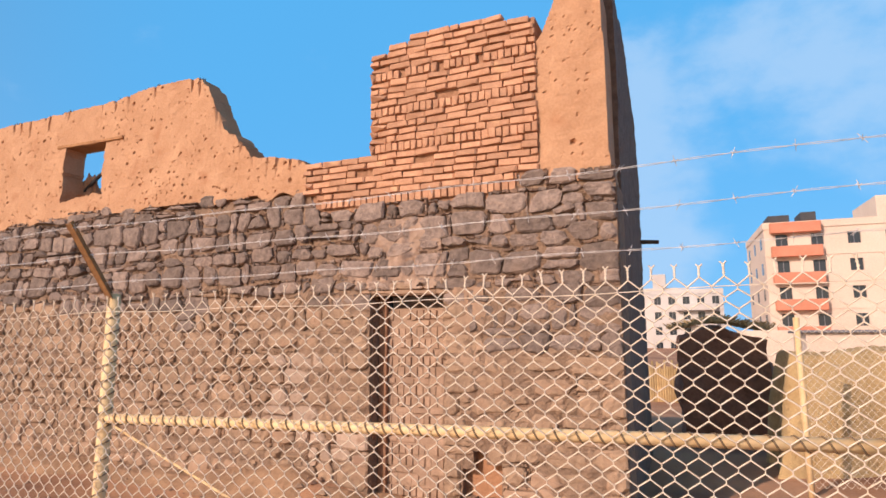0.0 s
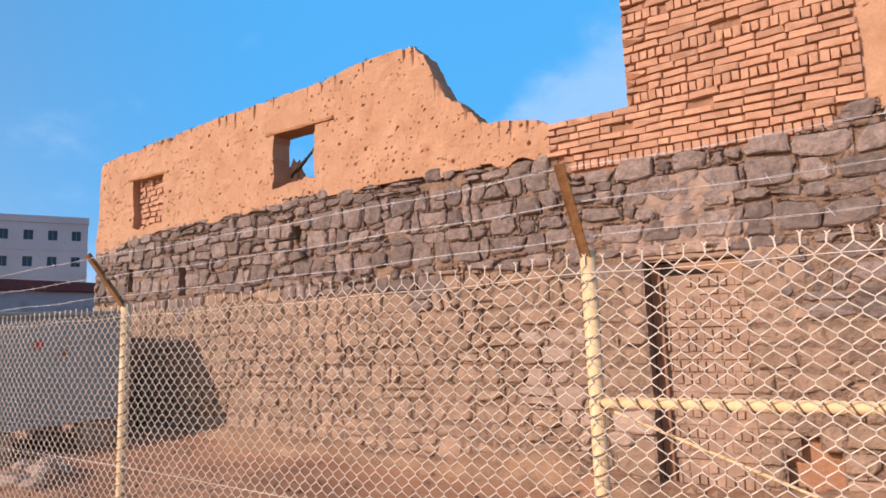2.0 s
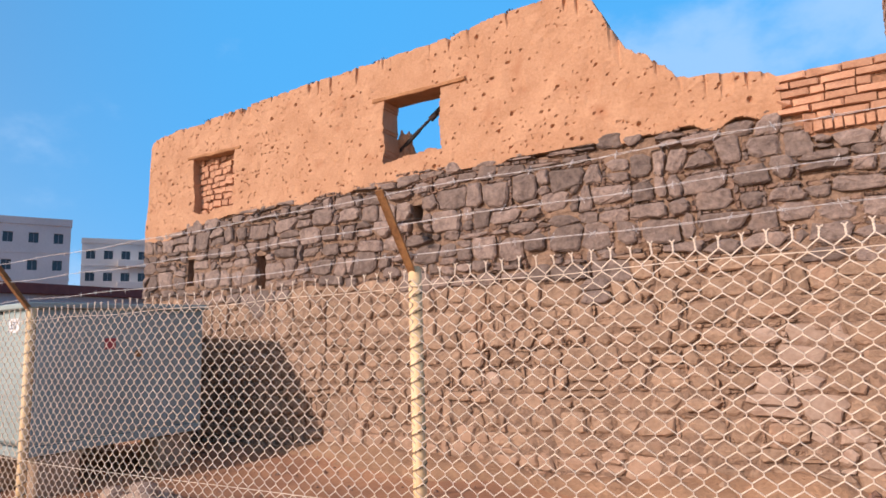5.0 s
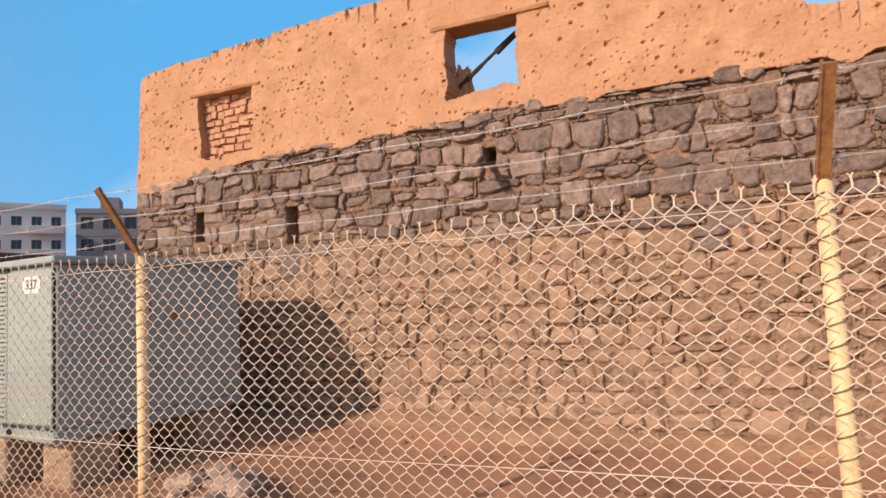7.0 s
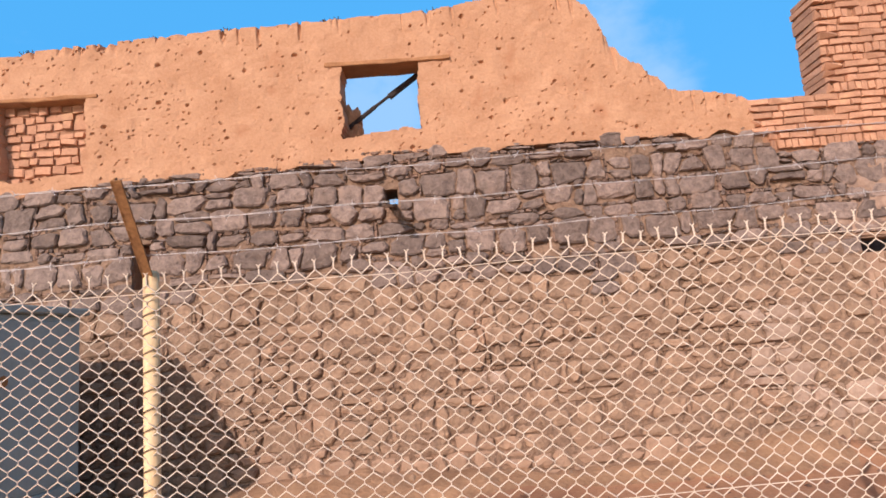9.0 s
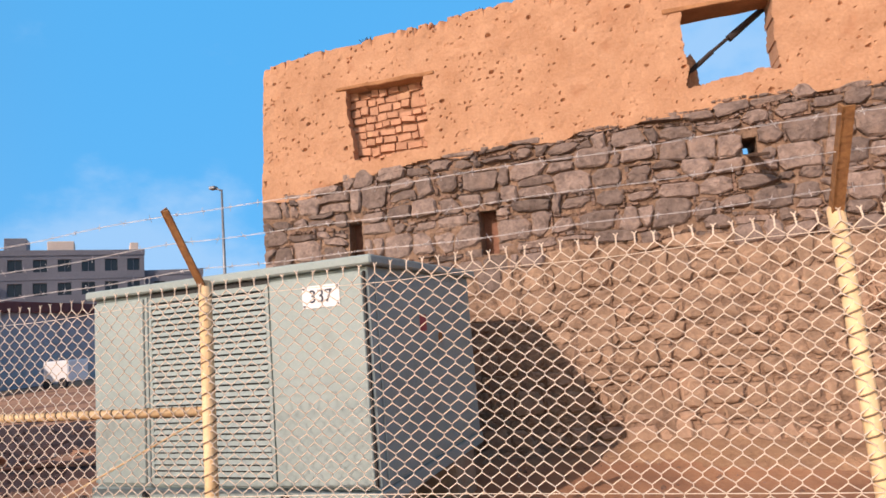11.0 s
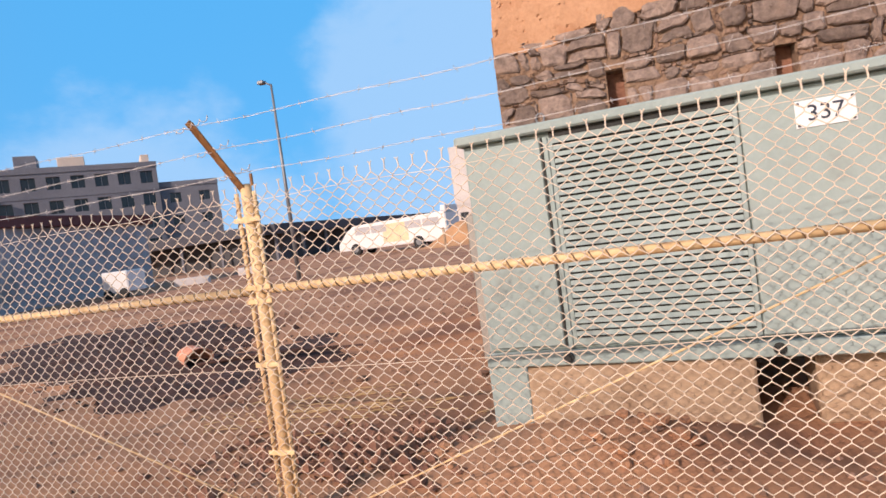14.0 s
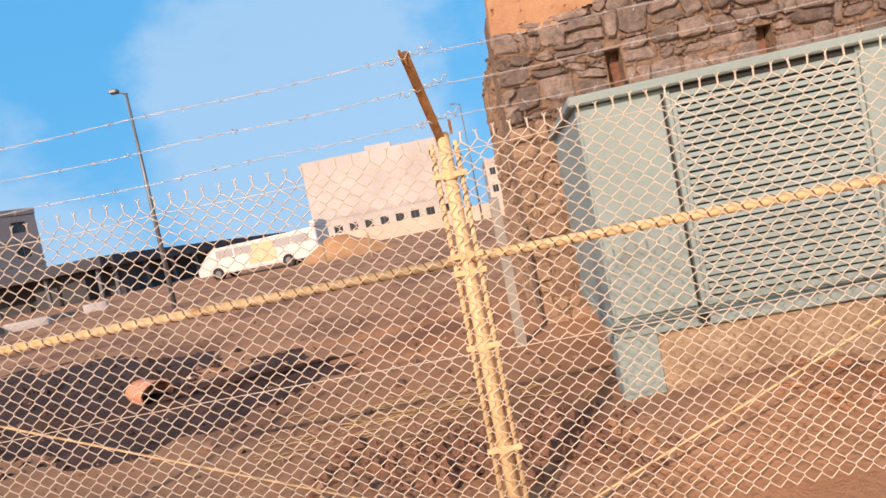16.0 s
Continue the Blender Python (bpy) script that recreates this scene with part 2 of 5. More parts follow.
M_SMEARED = surface("mud_smeared_brick", (0.30, 0.19, 0.125), (0.46, 0.31, 0.215), 0.95, fine=40, coarse=6, bump=0.6, spread=0.12)
M_WASH = surface("washed_down_mud", (0.30, 0.168, 0.090), (0.46, 0.275, 0.155), 0.97, fine=24, coarse=3, bump=0.9, depth=0.03)
M_TAN = surface("tan_mud_smear", (0.29, 0.185, 0.12), (0.45, 0.295, 0.195), 0.95, fine=25, coarse=4, bump=0.7)
M_SPOIL = surface("orange_spoil_earth", (0.42, 0.22, 0.10), (0.58, 0.33, 0.17), 0.97, fine=12, coarse=1.5, bump=0.8, depth=0.04)
M_YELLOW = surface("dry_yellow_earth", (0.47, 0.30, 0.13), (0.63, 0.44, 0.22), 0.97, fine=24, coarse=2.5, bump=0.9, depth=0.04)
M_REED = surface("dry_thatch", (0.42, 0.27, 0.12), (0.62, 0.44, 0.22), 0.95, fine=40, coarse=5, bump=0.7, spread=0.2)

M_GLASS = bpy.data.materials.new("dark_window_glass")
M_GLASS.use_nodes = True
M_GLASS.node_tree.nodes["Principled BSDF"].inputs["Base Color"].default_value = (0.035, 0.045, 0.055, 1)
M_GLASS.node_tree.nodes["Principled BSDF"].inputs["Roughness"].default_value = 0.12


# ---- building tools ----
FIELDS = {}


def lattice(u, v, size, seed):
    """Smooth random field between -1 and 1 over two arrays, with blobs of that size."""
    if seed not in FIELDS:
        FIELDS[seed] = np.random.default_rng(seed).uniform(-1, 1, (257, 257))
    rnd = FIELDS[seed]
    a, b = np.asarray(u) / size, np.asarray(v) / size
    i, j = np.floor(a).astype(int), np.floor(b).astype(int)
    f, g = a - i, b - j
    f, g = f * f * (3 - 2 * f), g * g * (3 - 2 * g)
    p = lambda di, dj: rnd[(i + di) % 257, (j + dj) % 257]
    return (p(0, 0) * (1 - f) + p(1, 0) * f) * (1 - g) + (p(0, 1) * (1 - f) + p(1, 1) * f) * g


def mesh_of(name, verts, faces, material, smooth=False):
    me = bpy.data.meshes.new(name)
    me.from_pydata([tuple(map(float, v)) for v in verts], [], [tuple(map(int, f)) for f in faces])
    me.materials.append(material)
    if smooth:
        me.shade_smooth()
    me.update()
    return me


def finish(bm, name, material, smooth=False):
    me = bpy.data.meshes.new(name)
    bm.normal_update()
    bm.to_mesh(me)
    bm.free()
    me.materials.append(material)
    if smooth:
        me.shade_smooth()
    return me


def part(name, bm, material, parent=None, label="", smooth=False):
    """One mesh object, under a thing or a part when a parent is given."""
    ob = new(name, finish(bm, name, material, smooth))
    if parent:
        ob.parent = parent
    if label:
        ob["label"] = label
    return ob


def thing(name, at, label, category, group="", kind="", turn=0.0):
    ob = new(name)
    ob.empty_display_size = 0.2
    ob.matrix_world = pose(*at, 0, 0, turn)
    return tagged(ob, label, category, group, kind)


def box(bm, x0, x1, y0, y1, z0, z1, bevel=0.0, turn=None):
    r = bmesh.ops.create_cube(bm, size=1.0)
    m = Matrix.LocRotScale(((x0 + x1) / 2, (y0 + y1) / 2, (z0 + z1) / 2), None, (abs(x1 - x0), abs(y1 - y0), abs(z1 - z0)))
    bmesh.ops.transform(bm, matrix=(turn @ m) if turn else m, verts=r["verts"])
    if bevel:
        es = list({e for v in r["verts"] for e in v.link_edges})
        bmesh.ops.bevel(bm, geom=es, offset=bevel, segments=1, affect="EDGES")
    return bm


def boxed(*args, **kw):
    return box(bmesh.new(), *args, **kw)


def tube(bm, a, b, r, sides=10, r2=None, caps=True):
    a, b = Vector(a), Vector(b)
    d = b - a
    made = bmesh.ops.create_cone(bm, cap_ends=caps, segments=sides, radius1=r, radius2=r if r2 is None else r2, depth=d.length)
    bmesh.ops.transform(bm, matrix=Matrix.Translation((a + b) / 2) @ d.to_track_quat("Z", "Y").to_matrix().to_4x4(), verts=made["verts"])
    return bm


def wires(paths, r, sides=5):
    """Vertices and faces of thin round wires along many polylines."""
    verts, faces = [], []
    ang = np.linspace(0, 2 * math.pi, sides, endpoint=False)
    for path in paths:
        p = np.asarray(path, float)
        d = np.gradient(p, axis=0)
        d /= np.linalg.norm(d, axis=1)[:, None] + 1e-9
        ref = np.where(np.abs(d[:, 1:2]) > 0.8, [[1.0, 0, 0]], [[0, 1.0, 0]])
        u = np.cross(d, ref)
        u /= np.linalg.norm(u, axis=1)[:, None] + 1e-9
        w = np.cross(d, u)
        ring = p[:, None, :] + r * (np.cos(ang)[None, :, None] * u[:, None, :] + np.sin(ang)[None, :, None] * w[:, None, :])
        base = len(verts)
        verts.extend(ring.reshape(-1, 3).tolist())
        for i in range(len(p) - 1):
            for k in range(sides):
                k2 = (k + 1) % sides
                faces.append((base + i * sides + k, base + i * sides + k2, base + (i + 1) * sides + k2, base + (i + 1) * sides + k))
    return verts, faces


def slab(xs, zs, solid, y0, y1):
    """A wall of one thickness from a grid of cells, with real openings where solid(i, j) is false."""
    bm = bmesh.new()
    cache = {}

    def v(i, j, y):
        if (i, j, y) not in cache:
            cache[i, j, y] = bm.verts.new((xs[i], y, zs[j]))
        return cache[i, j, y]

    nx, nz = len(xs) - 1, len(zs) - 1
    ok = lambda i, j: 0 <= i < nx and 0 <= j < nz and solid(i, j)
    for i in range(nx):
        for j in range(nz):
            if not ok(i, j):
                continue
            bm.faces.new((v(i, j, y0), v(i + 1, j, y0), v(i + 1, j + 1, y0), v(i, j + 1, y0)))
            bm.faces.new((v(i, j, y1), v(i, j + 1, y1), v(i + 1, j + 1, y1), v(i + 1, j, y1)))
            for di, dj, a, b in ((-1, 0, (i, j + 1), (i, j)), (1, 0, (i + 1, j), (i + 1, j + 1)), (0, -1, (i, j), (i + 1, j)), (0, 1, (i + 1, j + 1), (i, j + 1))):
                if not ok(i + di, j + dj):
                    bm.faces.new((v(*a, y0), v(*a, y1), v(*b, y1), v(*b, y0)))
    return bm


def mud_sheet(name, x0, x1, z0, z1, step, top, holes, depth, seed, pits, turn=None, ragged=1.0, left=None, right=None, foot=None, sink=None, material=None):
    """A thick eroded mud wall: fine front surface with pits and runnels, ragged outline, openings through it."""
    xs, zs = np.arange(x0, x1 + step / 2, step), np.arange(z0, z1 + step / 2, step)
    X, Z = np.meshgrid(xs, zs, indexing="ij")
    T = top(X) + 0.018 * lattice(X, X * 0, 0.07, seed + 1) + 0.02 * lattice(X, X * 0, 0.25, seed + 2)
    Zc = np.minimum(Z, T)
    if right is not None:
        X = np.minimum(X, right(Zc))
    if left is not None:
        X = np.maximum(X, left(Zc))
    Y = 0.016 * lattice(X, Zc, 0.55, seed + 3) + 0.007 * lattice(X, Zc, 0.11, seed + 4) + 0.003 * lattice(X, Zc, 0.04, seed + 5)
    if sink is not None:
        Y = Y + sink(Zc) + 0.020 * lattice(X, Zc, 0.14, seed + 13) + 0.010 * lattice(X, Zc, 0.05, seed + 14)
    below = T - Zc
    run = np.clip(lattice(X, X * 0 + 3, 0.07, seed + 6) - 0.55, 0, 1) * np.clip(1 - below / (0.20 + 0.15 * lattice(X, X * 0, 0.4, seed + 7)), 0, 1)
    Y = Y + 0.22 * run
    rnd = np.random.default_rng(seed)
    crowd = lambda x, z: float(lattice(np.array(x), np.array(z), 0.45, seed + 11))
    for _ in range(pits):
        px, pz = rnd.uniform(x0, x1), rnd.uniform(z0, z1)
        r = 0.005 + 0.008 * rnd.random() ** 1.8 + (0.010 if rnd.random() < 0.035 else 0)
        if rnd.random() > 0.62 + 0.55 * crowd(px, pz):
            continue
        i0, i1 = int((px - 2.4 * r - x0) / step), int((px + 2.4 * r - x0) / step) + 2
        j0, j1 = int((pz - 2.4 * r - z0) / step), int((pz + 2.4 * r - z0) / step) + 2
        s = np.s_[max(i0, 0):max(i1, 0), max(j0, 0):max(j1, 0)]
        if Y[s].size:
            e = rnd.uniform(0.45, 1.5)
            Y[s] += np.clip(1.35 - ((X[s] - px) ** 2 * e + (Zc[s] - pz) ** 2 / e) / r ** 2, 0, 1) * r * 1.9
    if material is None:
        # rain slits cut down from the broken top
        for _ in range(int((x1 - x0) * 2.6)):
            px, wd, ln, dp = rnd.uniform(x0, x1), rnd.uniform(0.010, 0.020), 0.04 + 0.24 * rnd.random() ** 2, rnd.uniform(0.02, 0.06)
            bend = 0.012 * lattice(Zc, Zc * 0 + px, 0.12, seed + 12)
            Y += dp * np.exp(-((X - px - bend) / wd) ** 4) * np.clip(1.15 - below / ln, 0, 1)
    nx, nz = len(xs) - 1, len(zs) - 1
    cx, cz = (xs[:-1] + xs[1:]) / 2, zs[:-1]
    keep = cz[None, :] < top(cx)[:, None] - 0.004
    CX, CZ = np.meshgrid(cx, (zs[:-1] + zs[1:]) / 2, indexing="ij")
    if right is not None:
        keep &= CX < right(CZ)
    if left is not None:
        keep &= CX > left(CZ)
    if foot is not None:
        keep &= CZ > foot(CX)
    for a, b, c, d in holes:
        wob = ragged * (0.04 * lattice(CX, CZ, 0.22, seed + 9) + 0.015 * lattice(CX, CZ, 0.06, seed + 10))
        keep &= ~((CX + wob > a) & (CX + wob < b) & (CZ + wob > c) & (CZ < d))
    n = (nx + 1) * (nz + 1)
    front = np.stack([X, Y, Zc], -1).reshape(-1, 3)
    back = front.copy()
    back[:, 1] = depth
    idx = lambda i, j: i * (nz + 1) + j
    faces = []
    pad = np.zeros((nx + 2, nz + 2), bool)
    pad[1:-1, 1:-1] = keep
    for i, j in np.argwhere(keep):
        a, b, c, d = idx(i, j), idx(i + 1, j), idx(i + 1, j + 1), idx(i, j + 1)
        faces.append((a, b, c, d))
        faces.append((a + n, d + n, c + n, b + n))
        for di, dj, p, q in ((-1, 0, d, a), (1, 0, b, c), (0, -1, a, b), (0, 1, c, d)):
            if not pad[i + 1 + di, j + 1 + dj]:
                faces.append((p, p + n, q + n, q))
    verts = np.concatenate([front, back])
    used = np.unique(np.array(faces))
    remap = np.full(len(verts), -1)
    remap[used] = np.arange(len(used))
    me = mesh_of(name, verts[used], remap[np.array(faces)], material or M_MUD)
    ob = new(name, me)
    if turn:
        ob.matrix_world = turn
    return ob


# ---- ground ----
def grow(a, b, step, far, ratio=1.35):
    mid = list(np.arange(a, b + step / 2, step))
    lo, hi, s = a, b, step
    left, right = [], []
    while lo > -far or hi < far:
        s *= ratio
        lo, hi = lo - s, hi + s
        left.append(lo)
        right.append(hi)
    return np.array(left[::-1] + mid + right)


def bump_at(X, Y, x, y, rx, ry, h):
    return h * np.exp(-(((X - x) / rx) ** 2 + ((Y - y) / ry) ** 2))


def ground_height(X, Y):
    near = np.exp(-((X + 6) / 16) ** 2 - ((Y + 1) / 9) ** 2)
    z = -0.10 + near * (0.03 * lattice(X, Y, 0.9, 31) + 0.014 * lattice(X, Y, 0.22, 32) + 0.006 * lattice(X, Y, 0.09, 33))
    z = z + bump_at(X, Y, -2.0, 0.04, 1.0, 0.45, 0.22) + bump_at(X, Y, -5.5, 0.04, 1.6, 0.35, 0.07) + bump_at(X, Y, 0.9, -0.1, 0.8, 0.4, 0.16) + bump_at(X, Y, -7.0, 0.1, 2.0, 0.85, 0.13)
    z = z + bump_at(X, Y, -10.2, -3.12, 0.80, 0.36, 0.22) + bump_at(X, Y, -10.7, -3.55, 0.5, 0.3, 0.10) + bump_at(X, Y, -9.15, -2.9, 0.22, 0.3, -0.12)
    z = z + bump_at(X, Y, -7.12, -2.55, 0.5, 0.35, 0.10)
    z = z + 0.002 * np.clip(Y - 6, 0, 30)
    for off in (0.0, 0.55, 1.9):
        z = z - 0.035 * np.exp(-((Y - 0.16 * X - 1.9 - off + 0.1 * lattice(X, Y, 1.5, 36)) / 0.09) ** 2) * (X < -11.3) * (X > -19)
        z = z + 0.022 * np.exp(-((Y - 0.16 * X - 2.05 - off + 0.1 * lattice(X, Y, 1.5, 36)) / 0.08) ** 2) * (X < -11.3) * (X > -19)
    return z


gx, gy = grow(-19.0, 5.0, 0.075, 700), grow(-7.2, 4.0, 0.075, 700)
GX, GY = np.meshgrid(gx, gy, indexing="ij")
gv = np.stack([GX, GY, ground_height(GX, GY)], -1).reshape(-1, 3)
gi = np.arange(len(gx) * len(gy)).reshape(len(gx), len(gy))
gf = np.stack([gi[:-1, :-1], gi[1:, :-1], gi[1:, 1:], gi[:-1, 1:]], -1).reshape(-1, 4)
ground = tagged(new("ground", mesh_of("ground", gv, gf, M_GROUND, True)), "bare reddish earth ground with clods and tracks", "ground", kind="structure")


def ground_z(x, y):
    return float(ground_height(np.array(x, float), np.array(y, float)))


# ---- the ruined house: upper mud wall ----
LEFT, RIGHT = -11.11, 1.59
TOP_X = (-11.2, -11.0, -10.4, -9.4, -8.75, -7.4, -6.3, -5.1, -4.5, -3.8, -3.58, -3.47, -3.39, -3.19, -3.08, -2.87, -2.78, -2.69, -2.3, -1.95, -1.8)
TOP_Z = (4.60, 4.72, 4.77, 4.80, 4.82, 4.86, 4.87, 4.88, 4.96, 4.96, 4.92, 4.76, 4.60, 4.28, 4.13, 3.98, 3.83, 3.74, 3.70, 3.61, 3.50)


def mud_top(x):
    """The broken top of the upper wall, more ragged down its slope."""
    slope = np.clip((np.asarray(x) + 3.7) / 0.15, 0, 1) * np.clip((-2.65 - np.asarray(x)) / 0.1, 0, 1)
    return np.interp(x, TOP_X, TOP_Z) + slope * (0.07 * lattice(x, np.asarray(x) * 0 + 2, 0.085, 61) + 0.035 * lattice(x, np.asarray(x) * 0 + 5, 0.03, 62))


stone_top = lambda x: np.interp(x, (-11.2, -10.6, -9.6, -7.2, -5.0, -2.9, -1.80, -1.74, 0.6, 0.66, 1.2, 1.7), (3.04, 3.05, 3.22, 3.27, 3.30, 3.27, 3.24, 2.99, 2.99, 3.17, 3.14, 3.06))
WIN = (-6.14, -5.32, 3.54, 4.31)
BLIND = (-9.88, -8.95, 3.34, 4.22)
wall_upper = tagged(mud_sheet("wall_upper", LEFT + 0.02, -1.86, 2.93, 5.06, 0.012, mud_top, [WIN, BLIND], 0.31, 50, 3000, foot=lambda x: stone_top(x) - 0.05 + 0.05 * lattice(x, x * 0, 0.22, 14), left=lambda z: LEFT + 0.02 + 0.05 * (z - 3.0) + 0.012 * lattice(z, z * 0, 0.3, 5)),
                    "orange mud-plastered upper wall, pitted, with a ragged broken top", "wall", kind="structure")

pier_left = lambda z: np.interp(z, (2.9, 4.5, 4.6, 4.9, 5.4), (0.86, 0.87, 0.93, 1.05, 1.16)) + 0.012 * lattice(z, z * 0, 0.2, 8)
pier_right = lambda z: np.interp(z, (2.9, 3.1, 5.0, 5.4), (1.58, 1.55, 1.51, 1.47)) + 0.014 * lattice(z, z * 0, 0.22, 9)
pier = tagged(mud_sheet("wall_pier", 0.82, 1.70, 2.95, 5.35, 0.017, lambda x: np.interp(x, (0.8, 1.1, 1.35, 1.7), (5.0, 5.22, 5.3, 5.16)), [], 0.72, 90, 320, turn=Matrix.Translation((0, 0.025, 0)), foot=lambda x: stone_top(x) - 0.09 + 0.03 * lattice(x, x * 0, 0.2, 15), left=pier_left, right=pier_right),
              "tall orange mud-plastered corner pier of the ruined house", "wall", kind="structure")

# side wall going back from the corner; its shade is deepened by a darker brown
side_top = lambda x: np.interp(x, (0.4, 1.2, 1.9, 2.4, 2.9, 3.3, 3.7), (5.25, 5.3, 5.2, 4.95, 4.75, 4.35, 3.6))
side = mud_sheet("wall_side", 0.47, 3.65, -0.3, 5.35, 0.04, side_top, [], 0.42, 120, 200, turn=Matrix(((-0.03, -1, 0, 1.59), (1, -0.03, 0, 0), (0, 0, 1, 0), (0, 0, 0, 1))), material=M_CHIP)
tagged(side, "side wall in a brown darkened for its shade, with a crumbling top", "wall", kind="structure")
# plain walls that close the house behind
part_back = slab([LEFT + 0.05, 1.15], [-0.3, 2.6], lambda i, j: True, 3.05, 3.45)
tagged(part("wall_back", part_back, M_MUD), "plain mud back wall of the ruined house", "wall", kind="structure")
left_back = boxed(LEFT + 0.06, LEFT + 0.45, 0.5, 3.05, -0.3, 3.0)
wall_end = tagged(part("wall_end", left_back, M_MORTAR), "stone end wall of the ruined house", "wall", kind="structure")

# window details
def worn_beam(x0, x1, y0, y1, z0, z1, seed):
    """A timber lintel with an uneven, weathered face and split ends."""
    bm = boxed(x0, x1, y0, y1, z0, z1, 0.008)
    bmesh.ops.subdivide_edges(bm, edges=[e for e in bm.edges if abs(e.verts[0].co.x - e.verts[1].co.x) > 0.3], cuts=22)
    for v in bm.verts:
        v.co += noise.noise_vector(Vector((v.co.x * 5, v.co.z * 20, seed))) * 0.012
        v.co.z += 0.012 * math.sin(v.co.x * 2.1 + seed)
    return bm


lintel = tagged(part("window_lintel", worn_beam(-6.33, -4.97, -0.022, 0.30, 4.302, 4.352, 3), M_LINTEL), "mud-stained timber lintel over the open window", "lintel", kind="structure")
blind_lintel = tagged(part("window_lintel", worn_beam(-10.03, -8.80, -0.018, 0.3, 4.205, 4.252, 4), M_LINTEL), "mud-stained timber lintel over the blocked window", "lintel", kind="structure")
stick_bm = bmesh.new()
tube(stick_bm, (-6.30, 0.345, 3.64), (-5.85, 0.345, 3.965), 0.030, 8, 0.026)
tube(stick_bm, (-5.86, 0.345, 3.96), (-5.55, 0.345, 4.17), 0.020, 8, 0.018)
tube(stick_bm, (-5.68, 0.345, 4.07), (-5.20, 0.345, 4.40), 0.040, 8, 0.030)
tagged(part("broken_pole", stick_bm, M_CHAR), "dark broken timber pole leaning across the open window", "timber pole")
lump = bmesh.new()
bmesh.ops.create_icosphere(lump, subdivisions=5, radius=0.5)
for v in lump.verts:
    p = v.co.copy()
    k = 1 + 0.45 * noise.noise(p * 3.1) + 0.22 * noise.noise(p * 8) + 0.12 * noise.noise(p * 19)
    v.co = Vector((p.x * 0.30 * k, p.y * 0.22 * k, p.z * 0.62 * k)) + Vector((-6.13, 0.41, 3.66))
tagged(part("window_jamb_rubble", lump, M_MUD), "eroded mud lump in the broken window jamb", "rubble", kind="structure")
blindback = slab([-9.95, -8.88], [3.25, 4.30], lambda i, j: True, 0.16, 0.36)
infill = tagged(part("window_infill", blindback, M_JOINT), "rough brick and mud filling of the blocked window", "wall", kind="structure")

# ---- lower stone wall ----
DOOR = (-0.985, -0.15, -0.3, 2.0)
SLOT_A, SLOT_B = (-9.99, -9.80, 2.22, 2.62), (-8.43, -8.25, 2.06, 2.56)
SPOUT = (-5.77, -5.63, 2.74, 2.92)
CAVITY = (0.03, 0.44, 0.04, 0.49)
HOLES = [DOOR, SLOT_A, SLOT_B, SPOUT, (0.03, 0.16, 0.04, 0.30), (0.16, 0.30, 0.0, 0.49), (0.30, 0.44, 0.04, 0.36)]
cut_x = sorted({LEFT, RIGHT, *[h[0] for h in HOLES], *[h[1] for h in HOLES]})
cut_z = sorted({-0.3, 2.96, 3.22, *[h[2] for h in HOLES], *[h[3] for h in HOLES]})


def not_hole(i, j):
    x, z = (cut_x[i] + cut_x[i + 1]) / 2, (cut_z[j] + cut_z[j + 1]) / 2
    if z > 2.96 and not (-11.0 < x and x < -1.0):
        return False
    return not any(a < x < b and c < z < d for a, b, c, d in HOLES)


wall_front = tagged(part("wall_front", slab(cut_x, cut_z, not_hole, 0.045, 0.5), M_MORTAR), "rough basalt rubble wall, dusted with mud in its lower half", "wall", kind="structure")
bedding = mud_sheet("mortar_bed", LEFT + 0.01, RIGHT - 0.01, -0.28, 3.2, 0.028, lambda x: stone_top(x) - 0.07, HOLES, 0.06, 600, 2600, ragged=0.12,
                    sink=lambda z: np.interp(z, (-0.3, 1.6, 2.1, 3.2), (0.004, 0.005, 0.018, 0.022)), material=M_MORTAR)
bedding.parent = wall_front
tagged(bedding, "mud bedding between the stones")
infill_door = tagged(part("door_infill", slab([DOOR[0] + 0.003, DOOR[1] - 0.003], [-0.3, 1.86], lambda i, j: True, 0.230, 0.4), M_SMEARED), "mud-smeared brick filling of the blocked doorway", "wall", kind="structure")
for h in (SLOT_A, SLOT_B):
    stop = slab([h[0] + 0.003, h[1] - 0.003], [h[2] + 0.003, h[3] - 0.003], lambda i, j: True, 0.20, 0.46)
    tagged(part("wall_slot_back", stop, M_DARKMUD), "dark red mud filling deep in a wall slot", "wall", kind="structure")
cav = slab([CAVITY[0] - 0.05, CAVITY[1] + 0.05], [CAVITY[2] - 0.05, CAVITY[3] + 0.05], lambda i, j: True, 0.13, 0.24)
tagged(part("wall_cavity_back", cav, M_GROUND), "orange mud core inside the broken wall cavity", "wall", kind="structure")
tagged(part("door_lintel", worn_beam(DOOR[0] - 0.12, DOOR[1] + 0.10, 0.004, 0.42, 2.006, 2.05, 5), M_TAN), "mud-caked timber lintel over the blocked doorway", "lintel", kind="structure")
# added strip: stands in for the shadow along the left reveal
tagged(part("door_jamb", boxed(-0.981, -0.885, 0.165, 0.222, -0.25, 1.990, 0.008), M_REVEALSHADE), "added brown strip for the shade of the blocked doorway's left reveal", "door jamb", kind="structure")
spout_bm = bmesh.new()
box(spout_bm, -5.745, -5.655, -0.46, 0.3, 2.715, 2.745, 0.006, Matrix.Translation((0, 0, 2.73)) @ pose(0, 0, 0, 13, 0, 0) @ Matrix.Translation((0, 0, -2.73)))
